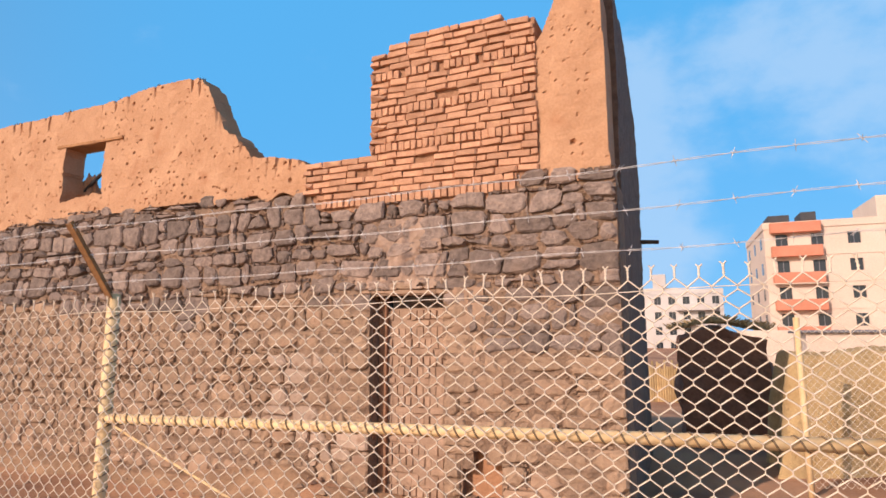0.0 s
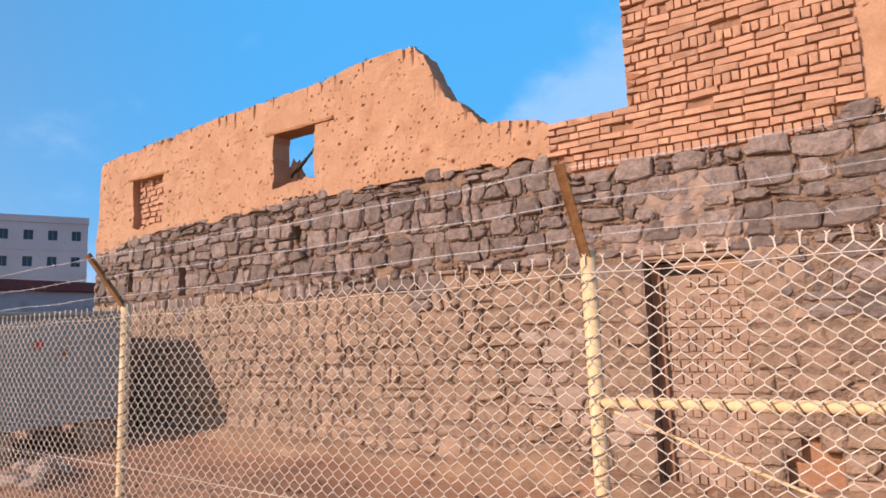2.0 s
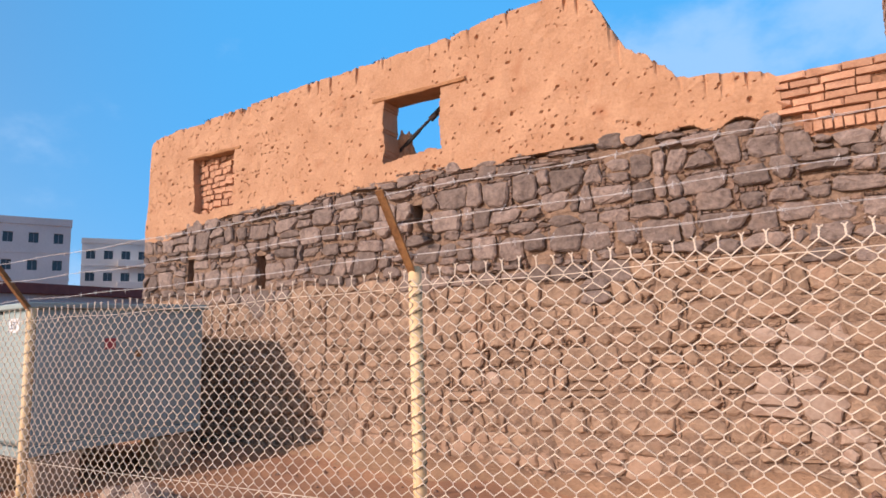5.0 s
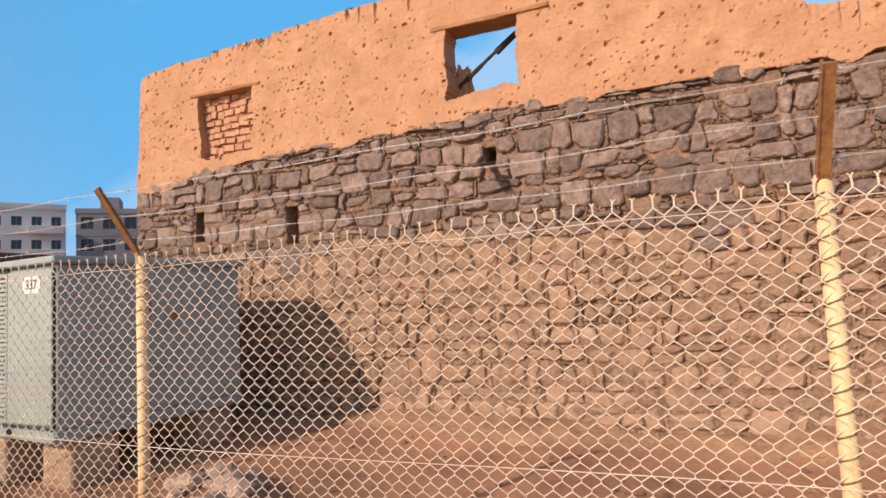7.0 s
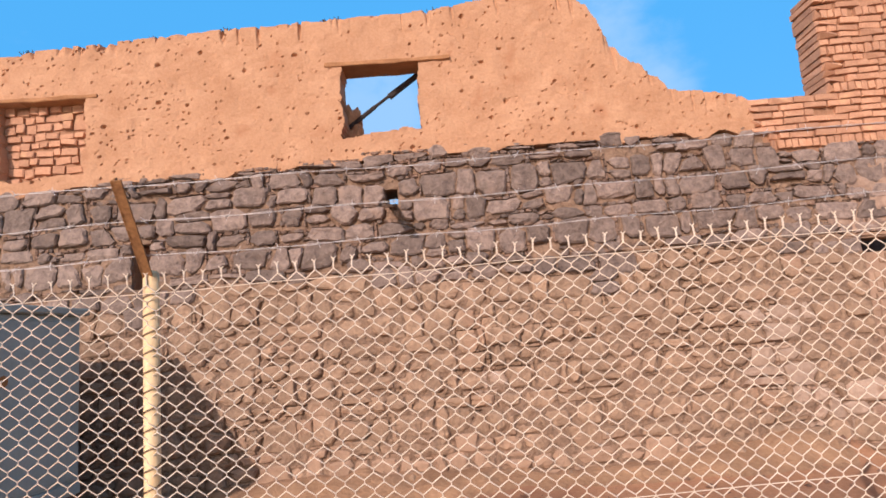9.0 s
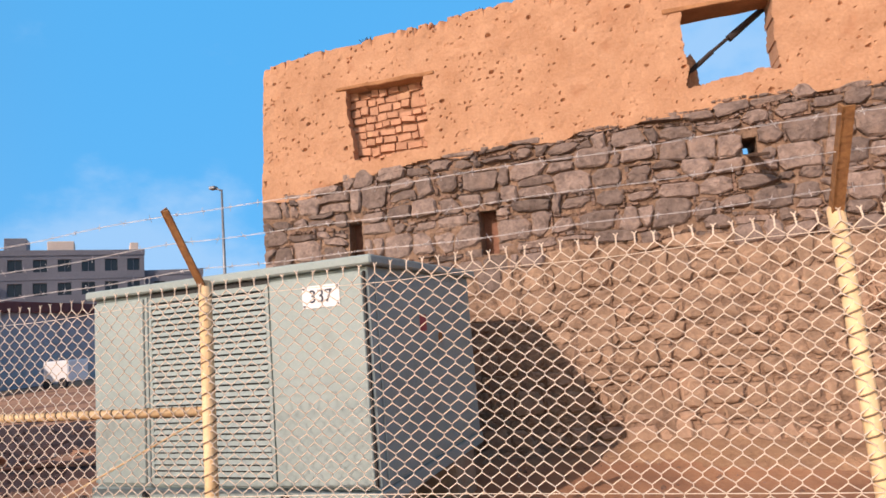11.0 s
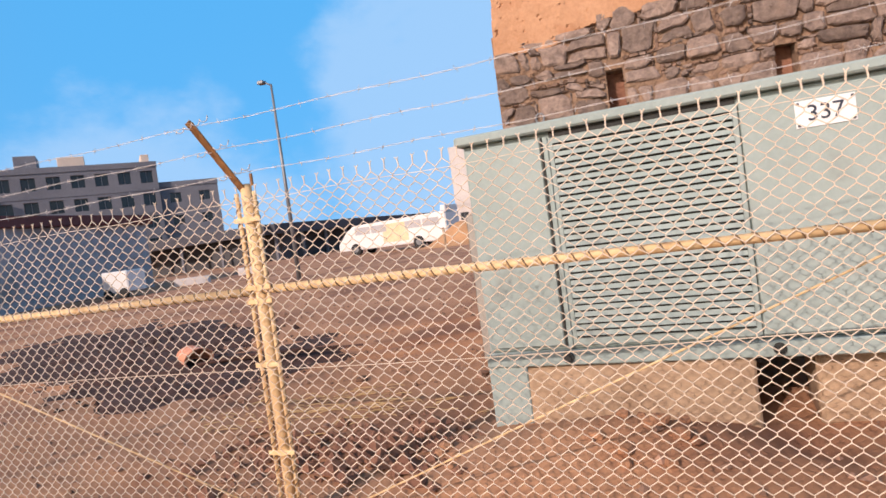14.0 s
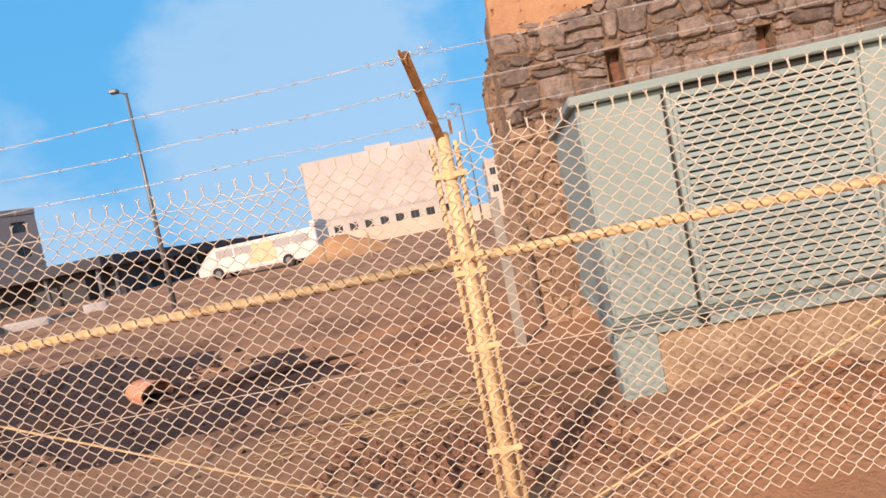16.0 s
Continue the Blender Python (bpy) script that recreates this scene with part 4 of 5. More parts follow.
def scatter(name, count, spot, lo, hi, material, label, seed):
    """Countless small clods as one object."""
    r = np.random.default_rng(seed)
    octa = np.array([(1, 0, 0), (0, 1, 0), (-1, 0, 0), (0, -1, 0), (0, 0, 1), (0, 0, -0.6)], float)
    of = [(0, 1, 4), (1, 2, 4), (2, 3, 4), (3, 0, 4), (1, 0, 5), (2, 1, 5), (3, 2, 5), (0, 3, 5)]
    verts, faces = [], []
    for _ in range(count):
        x, y = spot(r)
        s = lo * (hi / lo) ** r.random() ** 2
        p = octa * s * r.uniform(0.55, 1.3, (6, 3))
        a = r.uniform(0, 6.28)
        p = np.stack([p[:, 0] * math.cos(a) - p[:, 1] * math.sin(a), p[:, 0] * math.sin(a) + p[:, 1] * math.cos(a), p[:, 2] * 0.75], -1)
        b = len(verts)
        verts.extend((p + (x, y, ground_z(x, y) + 0.2 * s)).tolist())
        faces.extend([(b + i, b + j, b + k) for i, j, k in of])
    return tagged(new(name, mesh_of(name, verts, faces, material)), label, "debris", kind="stuff")


scatter("earth_crumbs", 2600, lambda r: (r.uniform(-18, 3.5), r.uniform(-3.7, 0.0)), 0.006, 0.05, M_PEBBLE, "small clods and grit strewn on bare earth", 5)
scatter("wall_rubble", 260, lambda r: (r.uniform(-9.5, 1.6), -0.03 - abs(r.normal(0, 0.16))), 0.012, 0.085, M_DUSTED, "crumbled stone fragments lying along the wall foot", 7)
scatter("earth_crumbs", 900, lambda r: (r.uniform(-20, -11.2), r.uniform(-1, 9)), 0.012, 0.07, M_PEBBLE, "small clods and grit strewn on waste ground", 6)


scatter("earth_crumbs", 420, lambda r: (r.normal(-11.9, 0.45), r.normal(-3.0, 0.28)), 0.02, 0.10, M_DARKMUD, "dark red-brown clods heaped at the edge of the spoil", 20)


def ground_crust(name, cx, cy, rx, ry, turn, seed, material, label, thick=0.03):
    """A thin ragged layer lying on the earth."""
    u, w = np.meshgrid(np.linspace(-1, 1, 90), np.linspace(-1, 1, 70), indexing="ij")
    c, s = math.cos(radians(turn)), math.sin(radians(turn))
    X, Y = cx + rx * u * c - ry * w * s, cy + rx * u * s + ry * w * c
    cover = 1 - np.hypot(u, w) + 0.34 * lattice(X, Y, 0.9, seed) + 0.16 * lattice(X, Y, 0.3, seed + 1)
    Z = ground_height(X, Y) + np.clip(cover, -0.4, 0.5) * 0.12 - 0.012 + thick * lattice(X, Y, 0.22, seed + 2) * np.clip(cover * 3, 0, 1)
    idx = np.arange(u.size).reshape(u.shape)
    fs = [(idx[i, j], idx[i + 1, j], idx[i + 1, j + 1], idx[i, j + 1]) for i in range(89) for j in range(69) if cover[i, j] > -0.05]
    return tagged(new(name, mesh_of(name, np.stack([X, Y, Z], -1).reshape(-1, 3), fs, material, True)), label, "debris", kind="stuff")


ground_crust("burnt_debris", -18.3, 1.9, 5.4, 2.1, 145, 500, M_ASH, "black burnt debris lying in a patch on the waste ground")
ground_crust("burnt_debris", -15.0, -0.9, 1.5, 0.9, 120, 520, M_ASH, "grey-black ash patch on the waste ground")

for cx, rx, sd in ((-5.9, 2.4, 540), (-2.6, 2.2, 550), (0.5, 1.5, 560)):
    ground_crust("wall_foot_dirt", cx, -0.16, rx, 0.42, 0, sd, M_WASH, "brown mud washed down along the wall foot", 0.04)

straw_rng = np.random.default_rng(19)
tp = []
for _ in range(130):
    x, y = straw_rng.normal(-12.6, 0.55), straw_rng.normal(-2.0, 0.28)
    a, ln = straw_rng.normal(0.1, 0.5), straw_rng.uniform(0.05, 0.26)
    z = ground_z(x, y) + 0.012
    tp.append([(x, y, z), (x + ln * math.cos(a) * 0.5, y + ln * math.sin(a) * 0.5, z + 0.015), (x + ln * math.cos(a), y + ln * math.sin(a), z + straw_rng.uniform(-0.005, 0.02))])
lv, lf = wires(tp, 0.004, 4)
tagged(new("dry_straw", mesh_of("dry_straw", lv, lf, M_REED)), "pale dry straw strewn on the bare earth", "straw", kind="stuff")
tuft_rng = np.random.default_rng(17)
tp = []
for x in (-9.6, -7.45, -7.38, -6.3, -6.2, -5.1, -4.62, -4.4, -3.62, -10.4, -8.2):
    for _ in range(16):
        xx = x + tuft_rng.normal(0, 0.03)
        zz = float(mud_top(np.array(xx))) - 0.01
        tp.append([(xx, 0.05, zz), (xx + tuft_rng.normal(0, 0.015), 0.05 + tuft_rng.normal(0, 0.02), zz + tuft_rng.uniform(0.02, 0.055))])
lv, lf = wires(tp, 0.004, 4)
tagged(new("dry_tufts", mesh_of("dry_tufts", lv, lf, M_WOOD)), "dark dry weed tufts on the broken wall top", "weeds", kind="stuff")


def ash_spot(r):
    u, v = r.normal(0, 0.38), r.normal(0, 0.40)
    return -17.6 - 3.4 * u - 0.9 * v, 1.6 + 2.4 * u - 1.3 * v


def ash_spot2(r):
    return r.normal(-15.0, 0.6), r.normal(-0.9, 0.45)


scatter("scraps", 90, ash_spot, 0.02, 0.07, M_WALLBEIGE, "pale scraps of litter strewn over the ash", 22)
scatter("burnt_debris", 420, ash_spot2, 0.012, 0.08, M_ASH, "charred scraps strewn on the ash", 8)
scatter("burnt_debris", 800, ash_spot, 0.015, 0.12, M_ASH, "charred scraps strewn on the ash", 9)
for i in range(5):
    bm = bmesh.new()
    x, y = -14.6 + 0.25 * i, -0.35 + 0.12 * i
    tube(bm, (0, 0, 0), (0.9 + 0.2 * (i % 3), 0.25 - 0.1 * i, 0.06), 0.025, 7, 0.015)
    o = part("charred_stick", bm, M_ASH)
    o.location = (x - 0.6, y, ground_z(x, y) + 0.06)
    tagged(o, "charred stick lying in the burnt debris", "stick", "charred sticks")

# crushed orange container
bm = bmesh.new()
prof = [(0.0, 0.0), (0.145, 0.0), (0.15, 0.03), (0.135, 0.05), (0.16, 0.22), (0.17, 0.34), (0.182, 0.345), (0.182, 0.375), (0.166, 0.375), (0.15, 0.06), (0.0, 0.05)]
rings = []
for r_, z_ in prof:
    rings.append([bm.verts.new((r_ * math.cos(a) * (1 + 0.10 * math.sin(3 * a)), r_ * math.sin(a) * 0.86, z_)) for a in np.linspace(0, 2 * math.pi, 20, endpoint=False)])
for a_, b_ in zip(rings[:-1], rings[1:]):
    for k in range(20):
        bm.faces.new((a_[k], a_[(k + 1) % 20], b_[(k + 1) % 20], b_[k]))
bucket = part("crushed_bucket", bm, M_ORANGE)
bucket.matrix_world = pose(-15.66, 0.05, ground_z(-15.6, 0.0) + 0.15, 99, 0, 62)
bucket.scale = (1.05, 1.05, 0.9)
tagged(bucket, "crushed faded orange plastic bucket lying on burnt debris", "bucket")

# leaning concrete post
bm = boxed(-0.05, 0.05, 0.04, 0.05, -0.3, 1.36, 0.012)
bmesh.ops.subdivide_edges(bm, edges=[e for e in bm.edges if abs(e.verts[0].co.z - e.verts[1].co.z) > 1], cuts=8)
for v in bm.verts:
    v.co += noise.noise_vector(v.co * 6) * 0.006
cp = part("concrete_post", bm, M_GREYCONC, None)
cp.matrix_world = pose(-11.42, -0.67, 0, 0, 0, 15)
tagged(cp, "worn grey concrete post standing by the house corner", "post")


# ---- the distance ----
def building(name, at, turn, w, d, h, floors, bays, wall, label, recess=0.25, win=(1.2, 1.3), sill=0.9, panels=None, side_bays=0, parapet=0.5, first=0):
    """A block of flats with its front towards -y, real window openings with panes set back, and a parapet roof."""
    b = thing(name, at, label, "building", turn=turn)
    fh = h / floors
    xs, zs = [0.0], [0.0]
    bw = w / bays
    for i in range(bays):
        c = (i + 0.5) * bw
        xs += [c - win[0] / 2, c + win[0] / 2]
    xs.append(w)
    for j in range(floors):
        zs += [j * fh + sill, j * fh + sill + win[1]]
    zs.append(h)
    solid = lambda i, j: not (i % 2 == 1 and j % 2 == 1 and (j - 1) // 2 >= first)
    part("wall", slab(xs, zs, solid, 0.0, recess), wall, b)
    core = boxed(0.0, w, recess + 0.12, d, 0, h)
    part("core", core, wall, b)
    pane = finish(boxed(-win[0] / 2 - 0.01, win[0] / 2 + 0.01, 0, 0.04, -win[1] / 2 - 0.01, win[1] / 2 + 0.01), "window", M_GLASS)
    frm = finish(boxed(-0.03, 0.03, -0.03, 0.0, -win[1] / 2, win[1] / 2), "mullion", M_WALLGREY)
    for i in range(bays):
        for j in range(first, floors):
            p = new("window", pane)
            p.parent = b
            p.location = ((i + 0.5) * bw, recess - 0.04, j * fh + sill + win[1] / 2)
            m = new("mullion", frm)
            m.parent = p
    for j in range(1, floors):
        part("floor_band", boxed(-0.04, w + 0.04, -0.06, -0.004, j * fh - 0.12, j * fh + 0.08), wall, b)
    for i in range(side_bays):
        for j in range(first, floors):
            y = (i + 0.5) * d / side_bays
            for xq in (-0.03, w - 0.01):
                part("side_window", boxed(xq, xq + 0.04, y - 0.5, y + 0.5, j * fh + sill, j * fh + sill + win[1]), M_GLASS, b)
    roof = bmesh.new()
    box(roof, -0.08, w + 0.08, -0.10, d + 0.05, h + 0.003, h + 0.2)
    for a in ((-0.08, w + 0.08, -0.10, 0.12), (-0.08, w + 0.08, d - 0.2, d + 0.05), (-0.08, 0.14, 0.121, d - 0.201), (w - 0.14, w + 0.08, 0.121, d - 0.201)):
        box(roof, *a, h + 0.201, h + 0.2 + parapet)
    part("roof", roof, wall, b)
    return b, fh, bw


# apartment block with orange balconies, to the right of the ruin
apt, fh, bw = building("apartment_block", (8.5, 63.0, -1.0), 3, 22, 14, 13.4, 5, 7, M_WALLBEIGE, "beige five-storey apartment block with orange balcony panels", side_bays=3, win=(1.1, 1.2))
for j in range(1, 5):
    part("balcony", boxed(0.5, 5.0, -0.75, -0.065, j * fh - 0.25, j * fh + 0.85, 0.04), M_ORANGEPANEL, apt, "orange balcony front")
part("balcony", boxed(0.5, 5.0, -0.75, -0.105, 12.9, 13.95, 0.04), M_ORANGEPANEL, apt, "orange balcony front")
st = bmesh.new()
box(st, 10.5, 20.2, 2, 10, 13.81, 16.6, 0.05)
part("stair_tower", st, M_WALLBEIGE, apt)
for k, (x0, x1, h) in enumerate(((0.6, 2.6, 15.0), (3.6, 5.0, 15.2))):
    part("roof_shelter", boxed(x0, x1, 1.0, 4.0, 14.31, h, 0.05), M_SHADOWWALL, apt, "dark rooftop shelter")
wb, fh2, _ = building("white_apartment_block", (-4.6, 86.0, -1.0), 2, 9.6, 12, 8.6, 4, 5, M_WALLWHITE, "white four-storey apartment block with small windows", win=(0.9, 1.1), sill=0.7)
part("stair_tower", boxed(0.4, 2.2, 0.5, 4, 8.81, 11.6, 0.05), M_WALLWHITE, wb)
for j in range(1, 4):
    part("balcony", boxed(3.4, 8.6, -1.0, -0.065, j * fh2 - 0.2, j * fh2 + 0.7, 0.04), M_WALLWHITE, wb)
pale = tagged(part("yard_wall", boxed(4.0, 22.0, 33.0, 33.3, -0.5, 1.9, 0.03), M_WALLBEIGE), "long beige yard wall before the apartments", "wall")
low_hut = thing("shed", (9.4, 24.0, -0.3), "low beige shed behind the side fence", "shed")
part("wall", boxed(-3.2, 3.2, 0, 4, 0, 2.0, 0.03), M_WALLBEIGE, low_hut)
part("roof", boxed(-3.4, 3.4, -0.2, 4.2, 2.003, 2.12, 0.02), M_WALLGREY, low_hut)

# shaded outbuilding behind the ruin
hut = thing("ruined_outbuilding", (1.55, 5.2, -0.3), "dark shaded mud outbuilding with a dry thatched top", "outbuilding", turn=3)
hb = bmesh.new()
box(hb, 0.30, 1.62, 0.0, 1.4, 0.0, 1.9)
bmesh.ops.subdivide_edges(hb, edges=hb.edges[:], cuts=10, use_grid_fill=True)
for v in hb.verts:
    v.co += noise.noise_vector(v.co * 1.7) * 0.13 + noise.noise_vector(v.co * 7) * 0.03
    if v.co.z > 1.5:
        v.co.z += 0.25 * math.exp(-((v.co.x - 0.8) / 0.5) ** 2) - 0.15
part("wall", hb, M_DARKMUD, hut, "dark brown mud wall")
th_rng = np.random.default_rng(4)
tp = []
for _ in range(700):
    x, y = th_rng.uniform(0.2, 1.7), th_rng.uniform(-0.1, 1.4)
    z = 1.93 + 0.16 * math.exp(-((x - 0.9) / 0.6) ** 2)
    a = th_rng.uniform(0, 6.28)
    tp.append([(x, y, z), (x + 0.14 * math.cos(a), y + 0.14 * math.sin(a), z + th_rng.uniform(0.02, 0.12))])
v, f = wires(tp, 0.008, 4)
ob = new("thatch", mesh_of("thatch", v, f, M_REED))
ob.parent = hut
ob["label"] = "dry straw thatch"
tagged(ob, kind="stuff")
reeds = thing("reed_screen", (0.9, 11.0, -0.2), "yellow dry reed screen standing in the sun", "screen")
for k in range(26):
    part("reed", tube(bmesh.new(), (k * 0.06, 0, 0), (k * 0.06 + 0.01, 0.0, 1.05 + 0.12 * math.sin(k * 2.3)), 0.03, 6), M_REED, reeds)

# grey flats, maroon-edged hall and shed beyond the waste ground
flats, _, _ = building("grey_flats", (-81.3, 46.6, -0.5), 46, 18.4, 14, 15.0, 5, 7, M_WALLGREY, "unfinished grey multi-storey building with dark openings", win=(1.5, 1.6), recess=0.5)
for k, (x0, x1, h) in enumerate(((2.6, 5.0, 17.6), (7.2, 10.2, 17.2), (16.8, 17.8, 17.0))):
    part("roof_tower", boxed(x0, x1, 2, 6, 15.21, h, 0.05), M_WALLBEIGE if k else M_WALLGREY, flats)
annex, _, _ = building("grey_annex", (-69.0, 60.4, -0.5), 42, 7.4, 12, 12.2, 4, 2, M_WALLGREY, "lower grey block beside the unfinished flats", win=(1.4, 1.3), recess=0.4)
hall = thing("white_hall", (-40.2, 26.0, -0.1), "pale blue-grey single-storey hall with a maroon roof edge", "hall")
HD = Vector((3.4, -27.0, 0)).normalized()
hm = Matrix(((HD.x, -HD.y, 0, 0), (HD.y, HD.x, 0, 0), (0, 0, 1, 0), (0, 0, 0, 1)))
hbm = boxed(0, 30, -12, 0, -0.3, 4.2, 0.03)
bmesh.ops.transform(hbm, matrix=hm, verts=hbm.verts)
part("wall", hbm, M_HALLWALL, hall)
rb = boxed(-0.3, 30.3, -12.3, 0.35, 4.203, 4.80, 0.03)
bmesh.ops.transform(rb, matrix=hm, verts=rb.verts)
part("roof_edge", rb, M_MAROON, hall, "maroon metal roof edge")
g5, _, _ = building("grey_block", (-67.6, 18.1, -0.5), 66, 8.2, 12, 13.4, 5, 4, M_BLUEWALL, "pale blue-grey apartment block with small windows", win=(0.8, 1.0))
w5, fw5, _ = building("white_block", (-86.1, 38.1, -0.5), 60, 8.6, 12, 15.4, 5, 4, M_WALLWHITE, "white apartment block with stacked balconies", win=(1.1, 1.2))
for j in range(1, 5):
    part("balcony", boxed(4.4, 8.3, -1.1, -0.065, j * fw5 - 0.2, j * fw5 + 0.8, 0.04), M_WALLWHITE, w5)

shed = thing("long_shed", (-49.1, 53.9, 0.0), "long low dark open-fronted shed with a dark roof", "shed")
for SD, ln, flip in ((Vector((-18.6, -0.7, 0)), 22.0, 1), (Vector((4.8, 67.7, 0)), 78.0, 1)):
    SD = SD.normalized()
    sm_ = Matrix(((SD.x, -SD.y, 0, 0), (SD.y, SD.x, 0, 0), (0, 0, 1, 0), (0, 0, 0, 1)))
    if SD.x < 0:
        sm_ = Matrix.Translation(-SD * 0.4) @ Matrix(((SD.x, SD.y, 0, 0), (SD.y, -SD.x, 0, 0), (0, 0, 1, 0), (0, 0, 0, 1)))
    # the set-back wall's near-black grey holds the shade under the roof
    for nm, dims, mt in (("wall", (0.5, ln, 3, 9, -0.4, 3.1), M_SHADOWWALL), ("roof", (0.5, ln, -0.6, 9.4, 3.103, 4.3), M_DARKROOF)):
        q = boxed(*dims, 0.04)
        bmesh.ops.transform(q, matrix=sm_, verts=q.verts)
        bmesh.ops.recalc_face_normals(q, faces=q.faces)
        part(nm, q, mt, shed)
    for k in range(int(ln / 5.5)):
        q = boxed(5.5 * k + 1.3, 5.5 * k + 1.6, 0.0, 0.3, -0.4, 3.1)
        bmesh.ops.transform(q, matrix=sm_, verts=q.verts)
        bmesh.ops.recalc_face_normals(q, faces=q.faces)
        part("column", q, M_WALLGREY, shed)

mb = bmesh.new()
bmesh.ops.create_grid(mb, x_segments=40, y_segments=30, size=1.0)
for v in mb.verts:
    x, y = v.co.x, v.co.y
    v.co = Vector((x * 3.9, y * 3.0, 1.65 * math.exp(-(x * 2.0 + 0.3) ** 2 - (y * 2.0) ** 2) + 0.6 * math.exp(-((x - 0.5) * 2.6) ** 2 - (y * 2.2) ** 2) - 0.12 + 0.10 * noise.noise(Vector((x * 6, y * 6, 0)))))
mound = part("earth_mound", mb, M_SPOIL, None, "", True)
mound.location = (-19.9, 33.0, -0.06)
tagged(mound, "mound of orange spoil earth on the waste ground", "earth mound")

big, fhb, _ = building("white_warehouse", (-34.0, 82.0, -0.2), 4, 21.0, 16, 12.6, 3, 9, M_WALLWHITE, "large plain white building with a row of dark openings below", win=(1.25, 1.75), sill=1.5)
# blank upper front of the large white building
part("upper_wall", boxed(-0.02, 21.02, -0.16, -0.065, 4.4, 12.6), M_WALLWHITE, big)
part("roof_room", boxed(9.5, 13.5, 3, 7, 12.81, 14.4, 0.05), M_WALLWHITE, big)
nar, _, _ = building("narrow_white_block", (-7.0, 88.0, -0.2), 0, 6, 10, 8.2, 3, 3, M_WALLWHITE, "narrow white block beside the warehouse", win=(0.9, 1.1))
tagged(part("low_wall", boxed(-36.0, -6.0, 66.0, 66.3, -0.2, 1.8, 0.03), M_WALLBEIGE), "long low beige boundary wall before the warehouse", "wall")


def street_lamp(x, y, h, arm):
    t = thing("street_lamp", (x, y, ground_z(x, y)), "tall thin grey steel street lamp", "street lamp", "street lamps")
    part("pole", tube(bmesh.new(), (0, 0, 0), (0, 0, h), 0.10, 10, 0.045), M_STEEL, t, "", True)
    part("arm", tube(bmesh.new(), (0, 0, h - 0.05), (arm, 0, h + 0.12), 0.035, 8), M_STEEL, t, "", True)
    part("lamp_head", boxed(arm * 0.9, arm * 1.9, -0.14, 0.14, h + 0.06, h + 0.2, 0.03), M_STEEL, t)
    return t


street_lamp(-22.92, 15.26, 8.05, -0.3)
street_lamp(-10.0, 54.0, 12.0, -0.5)


def coach():
    c = thing("white_coach", (-31.6, 36.4, ground_z(-31.6, 36.4)), "white coach with a golden livery parked on waste ground", "coach", turn=-9)
    L, W = 9.6, 2.4
    body = bmesh.new()
    prof2 = [(0.0, 0.4), (0.02, 0.95), (0.9, 1.9), (1.6, 2.3), (9.3, 2.45), (9.6, 2.35), (9.6, 0.4)]
    sides_v = [[body.verts.new((x, y, z)) for x, z in prof2] for y in (0, W)]
    body.faces.new(sides_v[0])
    body.faces.new(sides_v[1][::-1])
    for k in range(len(prof2)):
        k2 = (k + 1) % len(prof2)
        body.faces.new((sides_v[0][k2], sides_v[0][k], sides_v[1][k], sides_v[1][k2]))
    bmesh.ops.bevel(body, geom=body.edges[:], offset=0.06, segments=2, affect="EDGES")
    part("body", body, M_BUS, c)
    part("livery_panel", boxed(4.2, 6.4, -0.012, -0.003, 0.7, 2.1), M_BUSGOLD, c, "golden livery panel")
    for k in range(5):
        part("window", boxed(1.7 + 1.5 * k, 3.05 + 1.5 * k, -0.022, -0.013, 1.55, 2.1), M_BUSPANE if k != 2 else M_BUSGOLD, c)
    for x in (1.6, 7.2):
        for y in (0.02, W - 0.30):
            w = part("wheel", tube(bmesh.new(), (x, y - 0.04, 0.45), (x, y + 0.26, 0.45), 0.46, 20), M_TYRE, c)
            part("rim", tube(bmesh.new(), (x, y - 0.05, 0.45), (x, y - 0.042, 0.45), 0.24, 14), M_STEEL, w)
    part("engine_cover", boxed(9.2, 9.62, 0.1, W - 0.1, 2.46, 2.9, 0.05), M_BUS, c)
    return c


coach()
for at, size, turn, lab in (((-33.9, 22.1, 0), (1.9, 0.42, 0.45), 22, "white painted concrete barrier lying on waste ground"), ((-33.2, 26.5, 0), (1.2, 0.42, 0.5), 22, "white painted concrete barrier lying on waste ground")):
    block((at[0], at[1], ground_z(at[0], at[1]) - 0.03), size, turn, lab, M_WALLWHITE)
tank = thing("white_tank", (-34.2, 17.6, ground_z(-34.2, 17.6)), "small white box trailer standing before the hall", "trailer")
part("box", boxed(-0.8, 0.8, -0.6, 0.6, 0.3, 1.35, 0.05), M_BUS, tank)
for x in (-0.5, 0.5):
    part("wheel", tube(bmesh.new(), (x, -0.66, 0.25), (x, -0.5, 0.25), 0.25, 14), M_TYRE, tank)
for k, x in enumerate((-17.0, -19.5)):
    tagged(part("marker_post", boxed(x, x + 0.12, 25.0, 25.12, ground_z(x, 25) - 0.1, ground_z(x, 25) + 1.3, 0.02), M_CONC), "pale short marker post on the waste ground", "post", "marker posts")

# ---- stones of the front wall ----
srng = np.random.default_rng(21)


